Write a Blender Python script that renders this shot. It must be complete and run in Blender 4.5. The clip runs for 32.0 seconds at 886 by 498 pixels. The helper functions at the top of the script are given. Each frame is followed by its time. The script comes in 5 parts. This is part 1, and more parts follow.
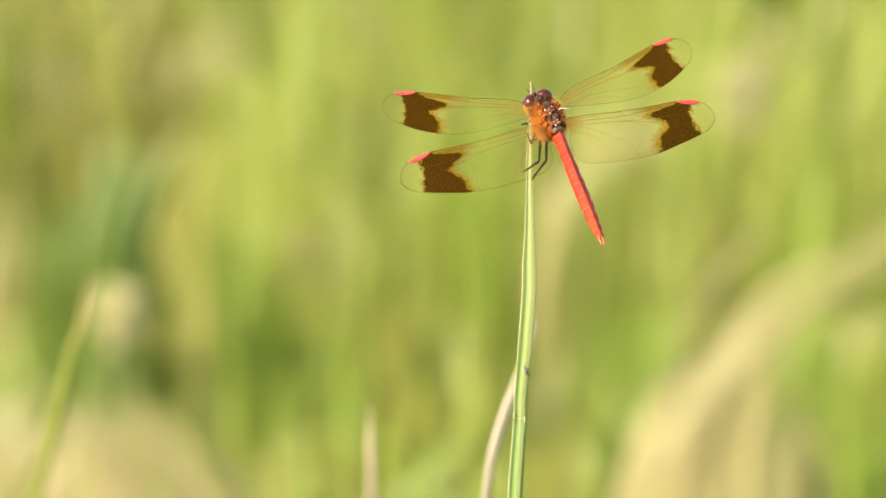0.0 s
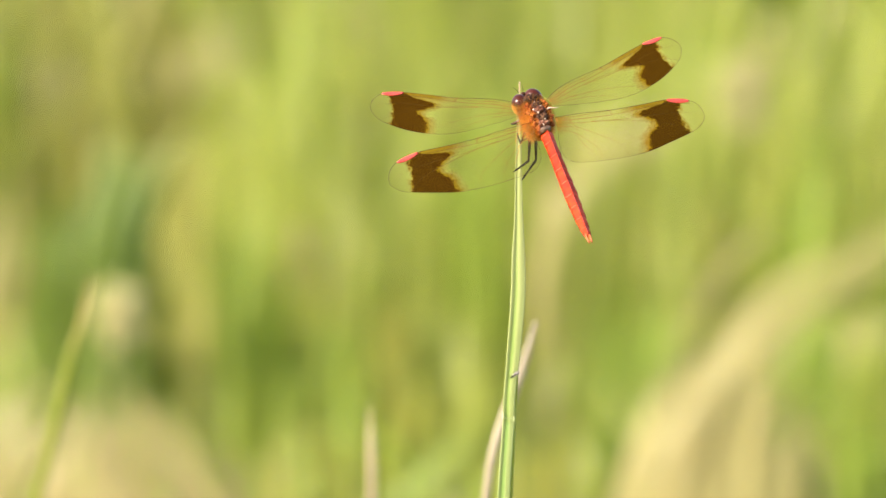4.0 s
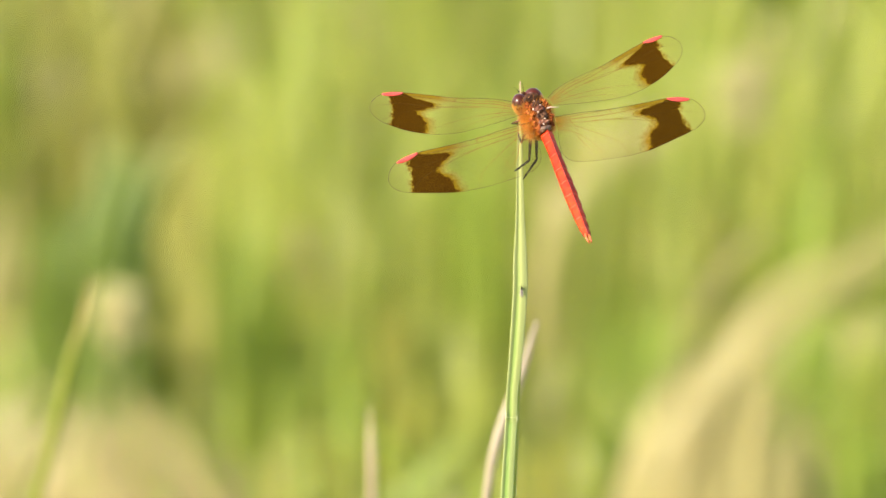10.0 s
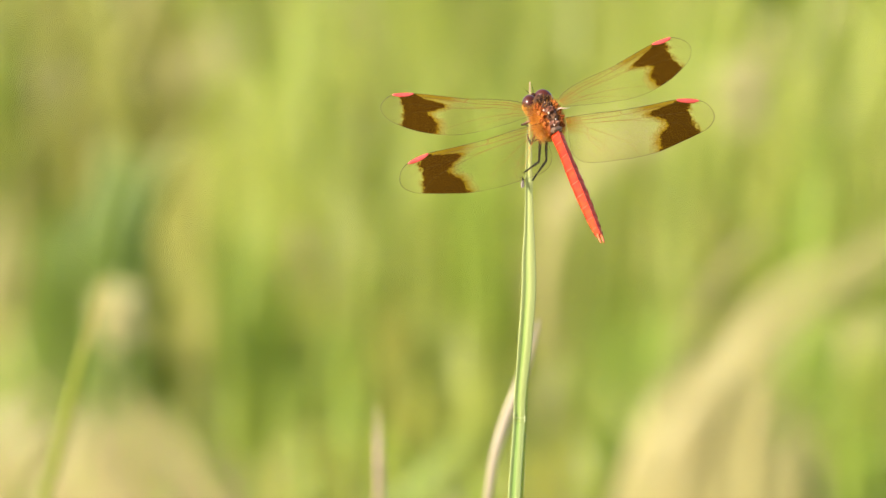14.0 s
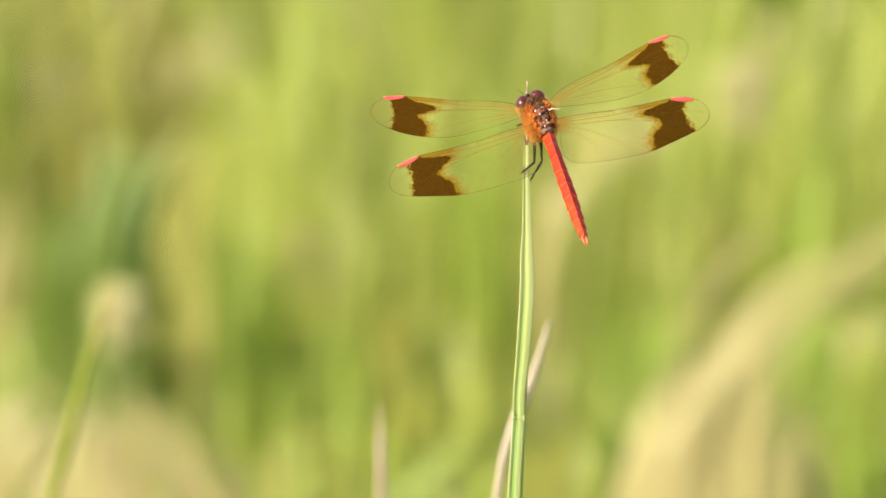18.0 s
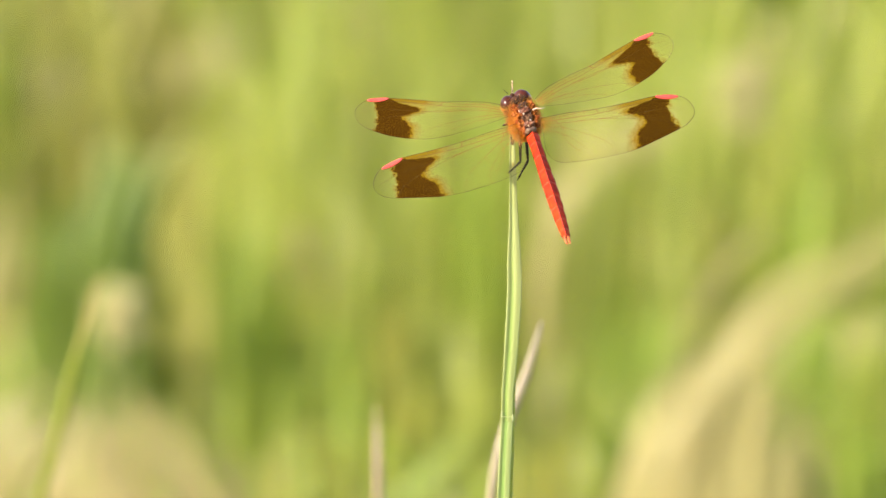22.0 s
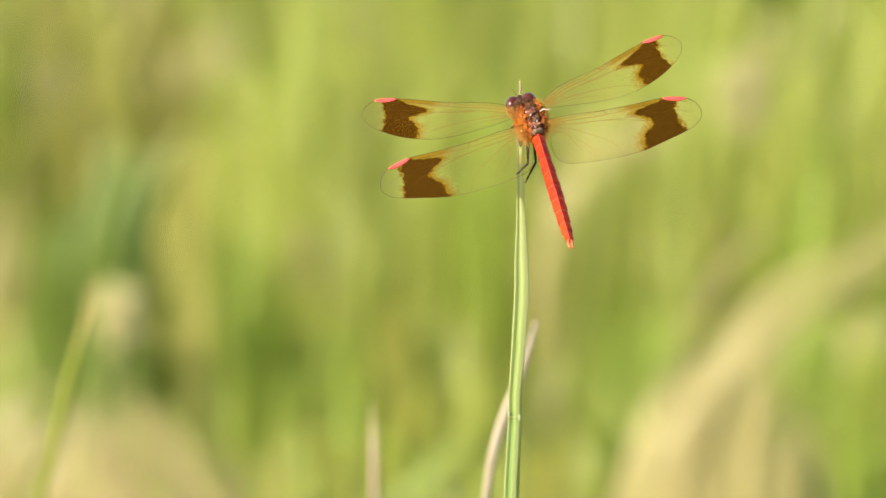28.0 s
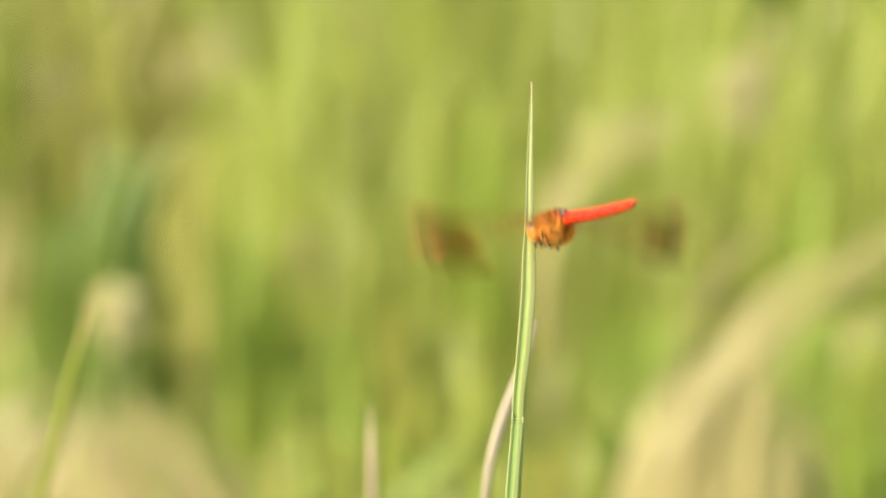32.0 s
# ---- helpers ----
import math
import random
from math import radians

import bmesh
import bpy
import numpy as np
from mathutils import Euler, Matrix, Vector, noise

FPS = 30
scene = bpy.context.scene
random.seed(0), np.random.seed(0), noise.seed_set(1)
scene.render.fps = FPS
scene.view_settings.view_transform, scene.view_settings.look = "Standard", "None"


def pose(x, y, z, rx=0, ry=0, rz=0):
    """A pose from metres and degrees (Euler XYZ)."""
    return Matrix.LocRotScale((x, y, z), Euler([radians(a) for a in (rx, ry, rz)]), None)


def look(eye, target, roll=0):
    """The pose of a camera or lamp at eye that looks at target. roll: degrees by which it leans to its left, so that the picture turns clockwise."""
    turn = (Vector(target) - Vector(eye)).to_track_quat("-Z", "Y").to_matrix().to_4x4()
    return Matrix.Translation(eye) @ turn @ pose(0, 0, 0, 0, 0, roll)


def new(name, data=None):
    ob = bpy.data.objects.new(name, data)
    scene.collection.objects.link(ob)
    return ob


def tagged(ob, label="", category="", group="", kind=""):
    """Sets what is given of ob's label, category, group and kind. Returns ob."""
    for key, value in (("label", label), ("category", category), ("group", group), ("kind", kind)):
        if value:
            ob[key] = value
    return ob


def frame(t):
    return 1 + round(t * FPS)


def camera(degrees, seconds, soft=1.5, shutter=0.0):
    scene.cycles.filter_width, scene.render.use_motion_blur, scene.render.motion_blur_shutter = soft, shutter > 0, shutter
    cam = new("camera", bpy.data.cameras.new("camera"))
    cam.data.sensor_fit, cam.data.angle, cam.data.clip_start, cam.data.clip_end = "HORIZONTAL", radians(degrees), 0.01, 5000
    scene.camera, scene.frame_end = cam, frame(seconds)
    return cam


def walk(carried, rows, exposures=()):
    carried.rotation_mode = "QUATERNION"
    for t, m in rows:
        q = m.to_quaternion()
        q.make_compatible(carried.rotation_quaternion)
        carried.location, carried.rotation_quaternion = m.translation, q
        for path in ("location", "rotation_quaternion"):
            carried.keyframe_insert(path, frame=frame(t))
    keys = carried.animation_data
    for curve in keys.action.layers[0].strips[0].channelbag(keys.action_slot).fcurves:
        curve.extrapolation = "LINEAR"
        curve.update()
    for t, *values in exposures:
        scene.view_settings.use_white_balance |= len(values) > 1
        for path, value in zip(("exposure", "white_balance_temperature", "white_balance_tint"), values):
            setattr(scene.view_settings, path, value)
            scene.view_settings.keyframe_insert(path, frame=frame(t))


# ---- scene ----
# ---- camera: a long lens on a still tripod, focused on the perched insect ----
EYE = Vector((0.0, -1.1852, 0.4007))
AIM = Vector((0.0, 0.0, 0.213))
cam = camera(7.0, 32.0, soft=1.5, shutter=0.4)
cam.data.dof.use_dof = True
cam.data.dof.focus_distance = 1.2
cam.data.dof.aperture_fstop = 18.5
walk(cam, [(0.0, look(EYE, AIM)), (32.0, look(EYE, AIM))], [(0.0, 1.75, 6600, 12.5), (18.0, 1.74, 6600, 12.5), (32.0, 1.65, 6600, 11.5)])

# ---- light: clear summer sky, sun over the viewer's left shoulder ----
TO_SUN = Vector((-0.82, -0.34, 0.50)).normalized()
world = bpy.data.worlds.new("sky")
scene.world = world
world.use_nodes = True
wn = world.node_tree.nodes
sky = wn.new("ShaderNodeTexSky")
sky.sky_type = "NISHITA"
sky.sun_disc = False
sky.sun_elevation = math.asin(TO_SUN.z)
sky.sun_rotation = math.atan2(TO_SUN.x, TO_SUN.y)
wn["Background"].inputs["Strength"].default_value = 0.13
world.node_tree.links.new(sky.outputs[0], wn["Background"].inputs["Color"])
sun = new("sun", bpy.data.lights.new("sun", "SUN"))
sun.data.energy = 4.2
sun.data.angle = radians(0.6)
sun.data.color = (1.0, 0.92, 0.77)
sun.matrix_basis = look((0, 0, 0), -TO_SUN)
sun.location = (-3, -2.5, 3)


# ---- materials ----
def nodes_of(name):
    mat = bpy.data.materials.new(name)
    mat.use_nodes = True
    nt = mat.node_tree
    nt.nodes.clear()
    out = nt.nodes.new("ShaderNodeOutputMaterial")
    return mat, nt, out


def add(nt, kind, **values):
    node = nt.nodes.new(kind)
    for key, value in values.items():
        if key in node.inputs:
            node.inputs[key].default_value = value
    return node


def mapping(nt, scale, source="Object"):
    co = nt.nodes.new("ShaderNodeTexCoord")
    mp = add(nt, "ShaderNodeMapping", Scale=scale)
    nt.links.new(co.outputs[source], mp.inputs["Vector"])
    return mp.outputs["Vector"]


def ramp(nt, fac, stops):
    node = nt.nodes.new("ShaderNodeValToRGB")
    els = node.color_ramp.elements
    while len(els) < len(stops):
        els.new(0.5)
    for el, (pos, col) in zip(els, stops):
        el.position = pos
        el.color = (*col, 1)
    nt.links.new(fac, node.inputs["Fac"])
    return node.outputs["Color"]


def mixed(nt, fac, a, b, blend="MIX"):
    node = nt.nodes.new("ShaderNodeMix")
    node.data_type = "RGBA"
    node.blend_type = blend
    ins = [s for s in node.inputs if s.type == "RGBA"]
    for sock, value in ((node.inputs[0], fac), (ins[0], a), (ins[1], b)):
        if isinstance(value, bpy.types.NodeSocket):
            nt.links.new(value, sock)
        else:
            sock.default_value = value if isinstance(value, float) else (*value, 1)
    return [s for s in node.outputs if s.type == "RGBA"][0]


def arith(nt, op, a, b=0.0, c=0.0, clamp=False):
    node = nt.nodes.new("ShaderNodeMath")
    node.operation = op
    node.use_clamp = clamp
    for sock, value in zip(node.inputs, (a, b, c)):
        if isinstance(value, bpy.types.NodeSocket):
            nt.links.new(value, sock)
        else:
            sock.default_value = value
    return node.outputs[0]


def leaf_material(name, stops, through_light=0.56, gloss=0.12, streak=(900, 900, 25), shine=0.45, warm=(1.15, 1.15, 0.65), single=False, patch=1.2, tip=None):
    """Grass leaf: fibres along its length, colour by leaf, light let through."""
    mat, nt, out = nodes_of(name)
    each = nt.nodes.new("ShaderNodeObjectInfo" if single else "ShaderNodeNewGeometry").outputs["Random" if single else "Random Per Island"]
    grain = add(nt, "ShaderNodeTexNoise", Scale=1.0, Detail=3.0)
    nt.links.new(mapping(nt, streak), grain.inputs["Vector"])
    blotch = add(nt, "ShaderNodeTexNoise", Scale=42.0 if single else 14.0, Detail=2.0)
    if single:
        nt.links.new(nt.nodes.new("ShaderNodeNewGeometry").outputs["Position"], blotch.inputs["Vector"])
    else:
        nt.links.new(mapping(nt, (1, 1, 1)), blotch.inputs["Vector"])
    wide = patch if single else 0.14
    pick = arith(nt, "ADD", arith(nt, "MULTIPLY_ADD", each, 0.5 if single else 0.72, 0.25 - 0.5 * wide - 0.07 if single else 0.0),
                 arith(nt, "ADD", arith(nt, "MULTIPLY", grain.outputs["Fac"], 0.14), arith(nt, "MULTIPLY", blotch.outputs["Fac"], wide)))
    col = ramp(nt, pick, stops)
    if tip:
        height = nt.nodes.new("ShaderNodeSeparateXYZ")
        nt.links.new(mapping(nt, (1, 1, 1)), height.inputs[0])
        col = mixed(nt, arith(nt, "DIVIDE", arith(nt, "SUBTRACT", height.outputs["Z"], tip[0]), tip[1], clamp=True), col, tip[2])
    dif = add(nt, "ShaderNodeBsdfDiffuse", Roughness=0.5)
    tra = nt.nodes.new("ShaderNodeBsdfTranslucent")
    glo = add(nt, "ShaderNodeBsdfGlossy", Roughness=shine)
    bump = add(nt, "ShaderNodeBump", Strength=0.25, Distance=0.0003)
    nt.links.new(grain.outputs["Fac"], bump.inputs["Height"])
    nt.links.new(col, dif.inputs["Color"])
    nt.links.new(mixed(nt, 1.0, col, warm, "MULTIPLY"), tra.inputs["Color"])
    for sh in (dif, glo):
        nt.links.new(bump.outputs[0], sh.inputs["Normal"])
    m1 = add(nt, "ShaderNodeMixShader", Fac=through_light)
    nt.links.new(dif.outputs[0], m1.inputs[1])
    nt.links.new(tra.outputs[0], m1.inputs[2])
    fr = add(nt, "ShaderNodeFresnel", IOR=1.4)
    m2 = nt.nodes.new("ShaderNodeMixShader")
    nt.links.new(arith(nt, "MULTIPLY", fr.outputs[0], gloss * 8), m2.inputs[0])
    nt.links.new(m1.outputs[0], m2.inputs[1])
    nt.links.new(glo.outputs[0], m2.inputs[2])
    nt.links.new(m2.outputs[0], out.inputs[0])
    return mat


def skin_material(name, stops, scale=700.0, rough=0.4, bump_d=0.00004, coat=0.0, stretch=(1, 1, 1), detail=4.0, sheen=0.0, spec=0.2):
    """Insect skin: two scales of mottling with fine relief."""
    mat, nt, out = nodes_of(name)
    fine = add(nt, "ShaderNodeTexNoise", Scale=scale, Detail=detail)
    nt.links.new(mapping(nt, stretch), fine.inputs["Vector"])
    broad = add(nt, "ShaderNodeTexNoise", Scale=scale * 0.23, Detail=2.0)
    nt.links.new(mapping(nt, stretch), broad.inputs["Vector"])
    pick = arith(nt, "ADD", arith(nt, "MULTIPLY", fine.outputs["Fac"], 0.5), arith(nt, "MULTIPLY", broad.outputs["Fac"], 0.5))
    col = ramp(nt, pick, stops)
    sh = add(nt, "ShaderNodeBsdfPrincipled", Roughness=rough)
    sh.inputs["Specular IOR Level"].default_value = spec
    sh.inputs["Coat Weight"].default_value = coat
    sh.inputs["Coat Roughness"].default_value = 0.15
    sh.inputs["Sheen Weight"].default_value = sheen
    bump = add(nt, "ShaderNodeBump", Strength=0.7, Distance=bump_d)
    nt.links.new(fine.outputs["Fac"], bump.inputs["Height"])
    nt.links.new(bump.outputs[0], sh.inputs["Normal"])
    nt.links.new(col, sh.inputs["Base Color"])
    nt.links.new(sh.outputs[0], out.inputs[0])
    return mat


def thorax_material():
    """Dark mottled back, rusty shoulders, ochre flanks."""
    mat, nt, out = nodes_of("thorax_skin")
    co = nt.nodes.new("ShaderNodeTexCoord")
    sep = nt.nodes.new("ShaderNodeSeparateXYZ")
    nt.links.new(co.outputs["Object"], sep.inputs[0])
    fine = add(nt, "ShaderNodeTexNoise", Scale=1500.0, Detail=5.0)
    broad = add(nt, "ShaderNodeTexNoise", Scale=520.0, Detail=3.0)
    for n in (fine, broad):
        nt.links.new(co.outputs["Object"], n.inputs["Vector"])
    across = arith(nt, "MULTIPLY", arith(nt, "ABSOLUTE", arith(nt, "SUBTRACT", sep.outputs["X"], 0.0001)), 400.0)
    low = arith(nt, "MULTIPLY", arith(nt, "MINIMUM", arith(nt, "ADD", sep.outputs["Z"], 0.0012), 0.0), -160.0)
    pick = arith(nt, "ADD", arith(nt, "ADD", across, low), arith(nt, "MULTIPLY_ADD", broad.outputs["Fac"], 0.8, -0.4))
    col = ramp(nt, pick, [(0.08, (0.030, 0.012, 0.008)), (0.20, (0.11, 0.040, 0.018)), (0.32, (0.20, 0.045, 0.010)), (0.46, (0.26, 0.072, 0.011)), (0.66, (0.46, 0.155, 0.015)), (1.0, (0.62, 0.260, 0.028))])
    col = mixed(nt, arith(nt, "MULTIPLY_ADD", fine.outputs["Fac"], 3.0, -1.05, clamp=True), mixed(nt, 1.0, col, (0.5, 0.42, 0.38), "MULTIPLY"), col)
    sh = add(nt, "ShaderNodeBsdfPrincipled", Roughness=0.5)
    sh.inputs["Specular IOR Level"].default_value = 0.06
    bump = add(nt, "ShaderNodeBump", Strength=0.9, Distance=0.00025)
    nt.links.new(arith(nt, "ADD", fine.outputs["Fac"], broad.outputs["Fac"]), bump.inputs["Height"])
    nt.links.new(bump.outputs[0], sh.inputs["Normal"])
    nt.links.new(col, sh.inputs["Base Color"])
    nt.links.new(sh.outputs[0], out.inputs[0])
    return mat


def curve_of(nt, value, points):
    """A smooth function of value, by points (0..1, 0..1)."""
    node = nt.nodes.new("ShaderNodeFloatCurve")
    cv = node.mapping.curves[0]
    while len(cv.points) < len(points):
        cv.points.new(0.5, 0.5)
    for p, (a, b) in zip(cv.points, points):
        p.location = (a, b)
    node.mapping.update()
    nt.links.new(value, node.inputs["Value"])
    return node.outputs[0]


def vein_material():
    """Amber veins near the root, dark brown where they cross the band."""
    mat, nt, out = nodes_of("amber_vein")
    co = nt.nodes.new("ShaderNodeTexCoord")
    sep = nt.nodes.new("ShaderNodeSeparateXYZ")
    nt.links.new(co.outputs["Object"], sep.inputs[0])
    mottle = add(nt, "ShaderNodeTexNoise", Scale=600.0, Detail=2.0)
    nt.links.new(co.outputs["Object"], mottle.inputs["Vector"])
    x = arith(nt, "MULTIPLY", arith(nt, "ABSOLUTE", sep.outputs["X"]), 38.0)
    col = ramp(nt, arith(nt, "ADD", x, arith(nt, "MULTIPLY_ADD", mottle.outputs["Fac"], 0.1, -0.05)),
               [(0.0, (0.36, 0.125, 0.014)), (0.3, (0.28, 0.105, 0.012)), (0.5, (0.20, 0.085, 0.012)), (0.58, (0.07, 0.028, 0.003)), (0.82, (0.06, 0.024, 0.003)), (0.9, (0.16, 0.08, 0.02))])
    sh = add(nt, "ShaderNodeBsdfPrincipled", Roughness=0.45)
    sh.inputs["Specular IOR Level"].default_value = 0.15
    nt.links.new(col, sh.inputs["Base Color"])
    nt.links.new(sh.outputs[0], out.inputs[0])
    return mat


def wing_material(name, inner, outer, root=0.32, glint=0.0001):
    """Clear amber-tinted membrane with a dark band; fine net of cells. inner, outer: the band's edges over the chord, in units of 30 mm."""
    mat, nt, out = nodes_of(name)
    co = nt.nodes.new("ShaderNodeTexCoord")
    sep = nt.nodes.new("ShaderNodeSeparateXYZ")
    cells = nt.nodes.new("ShaderNodeTexVoronoi")
    cells.voronoi_dimensions = "2D"
    cells.inputs["Scale"].default_value = 1.0
    edge = nt.nodes.new("ShaderNodeTexVoronoi")
    edge.voronoi_dimensions = "2D"
    edge.feature = "DISTANCE_TO_EDGE"
    edge.inputs["Scale"].default_value = 1.0
    mp = add(nt, "ShaderNodeMapping", Scale=(2100, 2550, 1))
    nt.links.new(co.outputs["Object"], mp.inputs["Vector"])
    nt.links.new(mp.outputs[0], cells.inputs["Vector"])
    nt.links.new(mp.outputs[0], edge.inputs["Vector"])
    nt.links.new(co.outputs["Object"], sep.inputs[0])
    x = arith(nt, "DIVIDE", arith(nt, "ABSOLUTE", sep.outputs["X"]), 0.030)
    y = arith(nt, "DIVIDE", arith(nt, "ADD", sep.outputs["Y"], 0.009), 0.010, clamp=True)
    wob = add(nt, "ShaderNodeTexNoise", Scale=900.0, Detail=2.0)
    nt.links.new(co.outputs["Object"], wob.inputs["Vector"])
    jig = arith(nt, "ADD", arith(nt, "MULTIPLY", arith(nt, "SUBTRACT", cells.outputs["Distance"], 0.4), 0.02),
                arith(nt, "MULTIPLY", arith(nt, "SUBTRACT", wob.outputs["Fac"], 0.5), 0.06))
    xj = arith(nt, "ADD", x, jig)
    a = arith(nt, "SUBTRACT", xj, curve_of(nt, y, inner))
    b = arith(nt, "SUBTRACT", curve_of(nt, y, outer), xj)
    band = arith(nt, "MULTIPLY", arith(nt, "MULTIPLY_ADD", a, 55.0, 0.3, clamp=True), arith(nt, "MULTIPLY_ADD", b, 70.0, 0.3, clamp=True))
    halo = arith(nt, "MULTIPLY", arith(nt, "MULTIPLY_ADD", a, 16.0, 1.0, clamp=True), arith(nt, "MULTIPLY_ADD", b, 45.0, 0.8, clamp=True))
    base = arith(nt, "MULTIPLY", arith(nt, "MULTIPLY_ADD", x, -12.0, 1.15, clamp=True), arith(nt, "MULTIPLY_ADD", y, 5.0, -2.9, clamp=True))
    front = arith(nt, "MULTIPLY", arith(nt, "MULTIPLY_ADD", y, 7.0, -5.1, clamp=True), arith(nt, "MULTIPLY_ADD", x, 9.0, -3.2, clamp=True))
    front = arith(nt, "MULTIPLY", front, arith(nt, "MULTIPLY_ADD", x, -20.0, 14.0, clamp=True))
    amber = arith(nt, "MAXIMUM", arith(nt, "MAXIMUM", halo, arith(nt, "MULTIPLY", base, root)), arith(nt, "MULTIPLY", front, 0.95))
    vein = arith(nt, "MULTIPLY_ADD", edge.outputs["Distance"], -21.0, 1.0, clamp=True)
    tint = mixed(nt, amber, (0.98, 0.965, 0.89), (0.76, 0.48, 0.05))
    ink = mixed(nt, amber, (0.64, 0.55, 0.27), (0.34, 0.155, 0.010))
    ink = mixed(nt, vein, ink, (0.15, 0.075, 0.012))
    thin = arith(nt, "MULTIPLY_ADD", edge.outputs["Distance"], -19.0, 1.0, clamp=True)
    brown = mixed(nt, arith(nt, "MULTIPLY", thin, 0.68), (0.036, 0.0115, 0.0012), (0.29, 0.135, 0.014))
    ink = mixed(nt, band, ink, brown)
    solid = arith(nt, "ADD", arith(nt, "MULTIPLY_ADD", amber, 0.28, 0.018), arith(nt, "MULTIPLY", vein, 0.55))
    solid = arith(nt, "MAXIMUM", solid, arith(nt, "MULTIPLY", band, 0.94))
    clear = nt.nodes.new("ShaderNodeBsdfTransparent")
    nt.links.new(tint, clear.inputs["Color"])
    dif = nt.nodes.new("ShaderNodeBsdfDiffuse")
    tra = nt.nodes.new("ShaderNodeBsdfTranslucent")
    nt.links.new(ink, dif.inputs["Color"])
    nt.links.new(ink, tra.inputs["Color"])
    body = add(nt, "ShaderNodeMixShader", Fac=0.4)
    nt.links.new(dif.outputs[0], body.inputs[1])
    nt.links.new(tra.outputs[0], body.inputs[2])
    film = nt.nodes.new("ShaderNodeMixShader")
    nt.links.new(solid, film.inputs[0])
    nt.links.new(clear.outputs[0], film.inputs[1])
    nt.links.new(body.outputs[0], film.inputs[2])
    glo = add(nt, "ShaderNodeBsdfGlossy", Roughness=0.12, Color=(1.0, 0.86, 0.62, 1))
    facet = nt.nodes.new("ShaderNodeTexVoronoi")
    facet.voronoi_dimensions = "2D"
    facet.inputs["Scale"].default_value = 5200.0
    nt.links.new(co.outputs["Object"], facet.inputs["Vector"])
    tilt = nt.nodes.new("ShaderNodeVectorMath")
    tilt.operation = "MULTIPLY_ADD"
    tilt.inputs[1].default_value = (0.7, 0.7, 0.7)
    nt.links.new(facet.outputs["Color"], tilt.inputs[0])
    shifted = nt.nodes.new("ShaderNodeVectorMath")
    shifted.operation = "SUBTRACT"
    shifted.inputs[1].default_value = (0.35, 0.35, 0.35)
    nt.links.new(nt.nodes.new("ShaderNodeNewGeometry").outputs["Normal"], shifted.inputs[0])
    nt.links.new(shifted.outputs[0], tilt.inputs[2])
    nt.links.new(tilt.outputs[0], glo.inputs["Normal"])
    last = add(nt, "ShaderNodeMixShader", Fac=glint)
    nt.links.new(film.outputs[0], last.inputs[1])
    nt.links.new(glo.outputs[0], last.inputs[2])
    nt.links.new(last.outputs[0], out.inputs[0])
    return mat


GREEN = [(0.0, (0.260, 0.345, 0.052)), (0.4, (0.330, 0.385, 0.068)), (0.7, (0.400, 0.410, 0.088)), (1.0, (0.470, 0.435, 0.140))]
LUSH = [(0.0, (0.220, 0.310, 0.038)), (0.5, (0.290, 0.365, 0.050)), (1.0, (0.370, 0.405, 0.070))]
LIME = [(0.0, (0.310, 0.365, 0.052)), (0.5, (0.380, 0.400, 0.075)), (1.0, (0.450, 0.425, 0.115))]
OLIVE = [(0.0, (0.300, 0.300, 0.065)), (0.5, (0.380, 0.360, 0.092)), (1.0, (0.460, 0.410, 0.140))]
STRAW = [(0.0, (0.365, 0.310, 0.110)), (0.5, (0.410, 0.352, 0.132)), (1.0, (0.455, 0.398, 0.165))]
ROSY = [(0.0, (0.380, 0.310, 0.160)), (0.5, (0.440, 0.360, 0.200)), (1.0, (0.500, 0.420, 0.250))]
m_green = leaf_material("green_grass", GREEN)
m_olive = leaf_material("olive_grass", OLIVE)
m_lime_tall = leaf_material("lime_grass", LIME)
m_straw = leaf_material("straw", STRAW, 0.35, warm=(1.05, 1.0, 0.8))
# darker green that paints the shade of the gaps into the deep tufts
SHADE_GREEN = [(0.0, (0.130, 0.190, 0.026)), (0.5, (0.170, 0.230, 0.034)), (1.0, (0.220, 0.265, 0.046))]
FRESH = [(0.0, (0.250, 0.345, 0.038)), (0.5, (0.310, 0.380, 0.050)), (1.0, (0.370, 0.400, 0.070))]
YELLOW = [(0.0, (0.320, 0.310, 0.050)), (0.5, (0.370, 0.345, 0.065)), (1.0, (0.420, 0.380, 0.100))]
TAN = [(0.0, (0.355, 0.288, 0.115)), (0.5, (0.405, 0.335, 0.138)), (1.0, (0.455, 0.390, 0.180))]
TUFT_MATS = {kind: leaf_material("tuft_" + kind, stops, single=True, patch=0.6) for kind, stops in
             (("deep", SHADE_GREEN), ("lush", LUSH), ("fresh", FRESH), ("lime", LIME), ("yellow", YELLOW), ("olive", OLIVE))}
TUFT_MATS.update({kind: leaf_material("tuft_" + kind, stops, 0.35, warm=(1.05, 1.0, 0.85), single=True, patch=0.5) for kind, stops in
                  (("straw", STRAW), ("tan", TAN), ("rosy", ROSY))})
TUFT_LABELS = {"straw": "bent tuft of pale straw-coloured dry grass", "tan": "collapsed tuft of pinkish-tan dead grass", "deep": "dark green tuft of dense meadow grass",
               "lush": "deep green tuft of upright meadow grass", "fresh": "fresh green tuft of upright meadow grass", "lime": "yellow-green tuft of sunlit meadow grass",
               "yellow": "yellowing tuft of sunlit meadow grass", "olive": "olive tuft of fading meadow grass"}
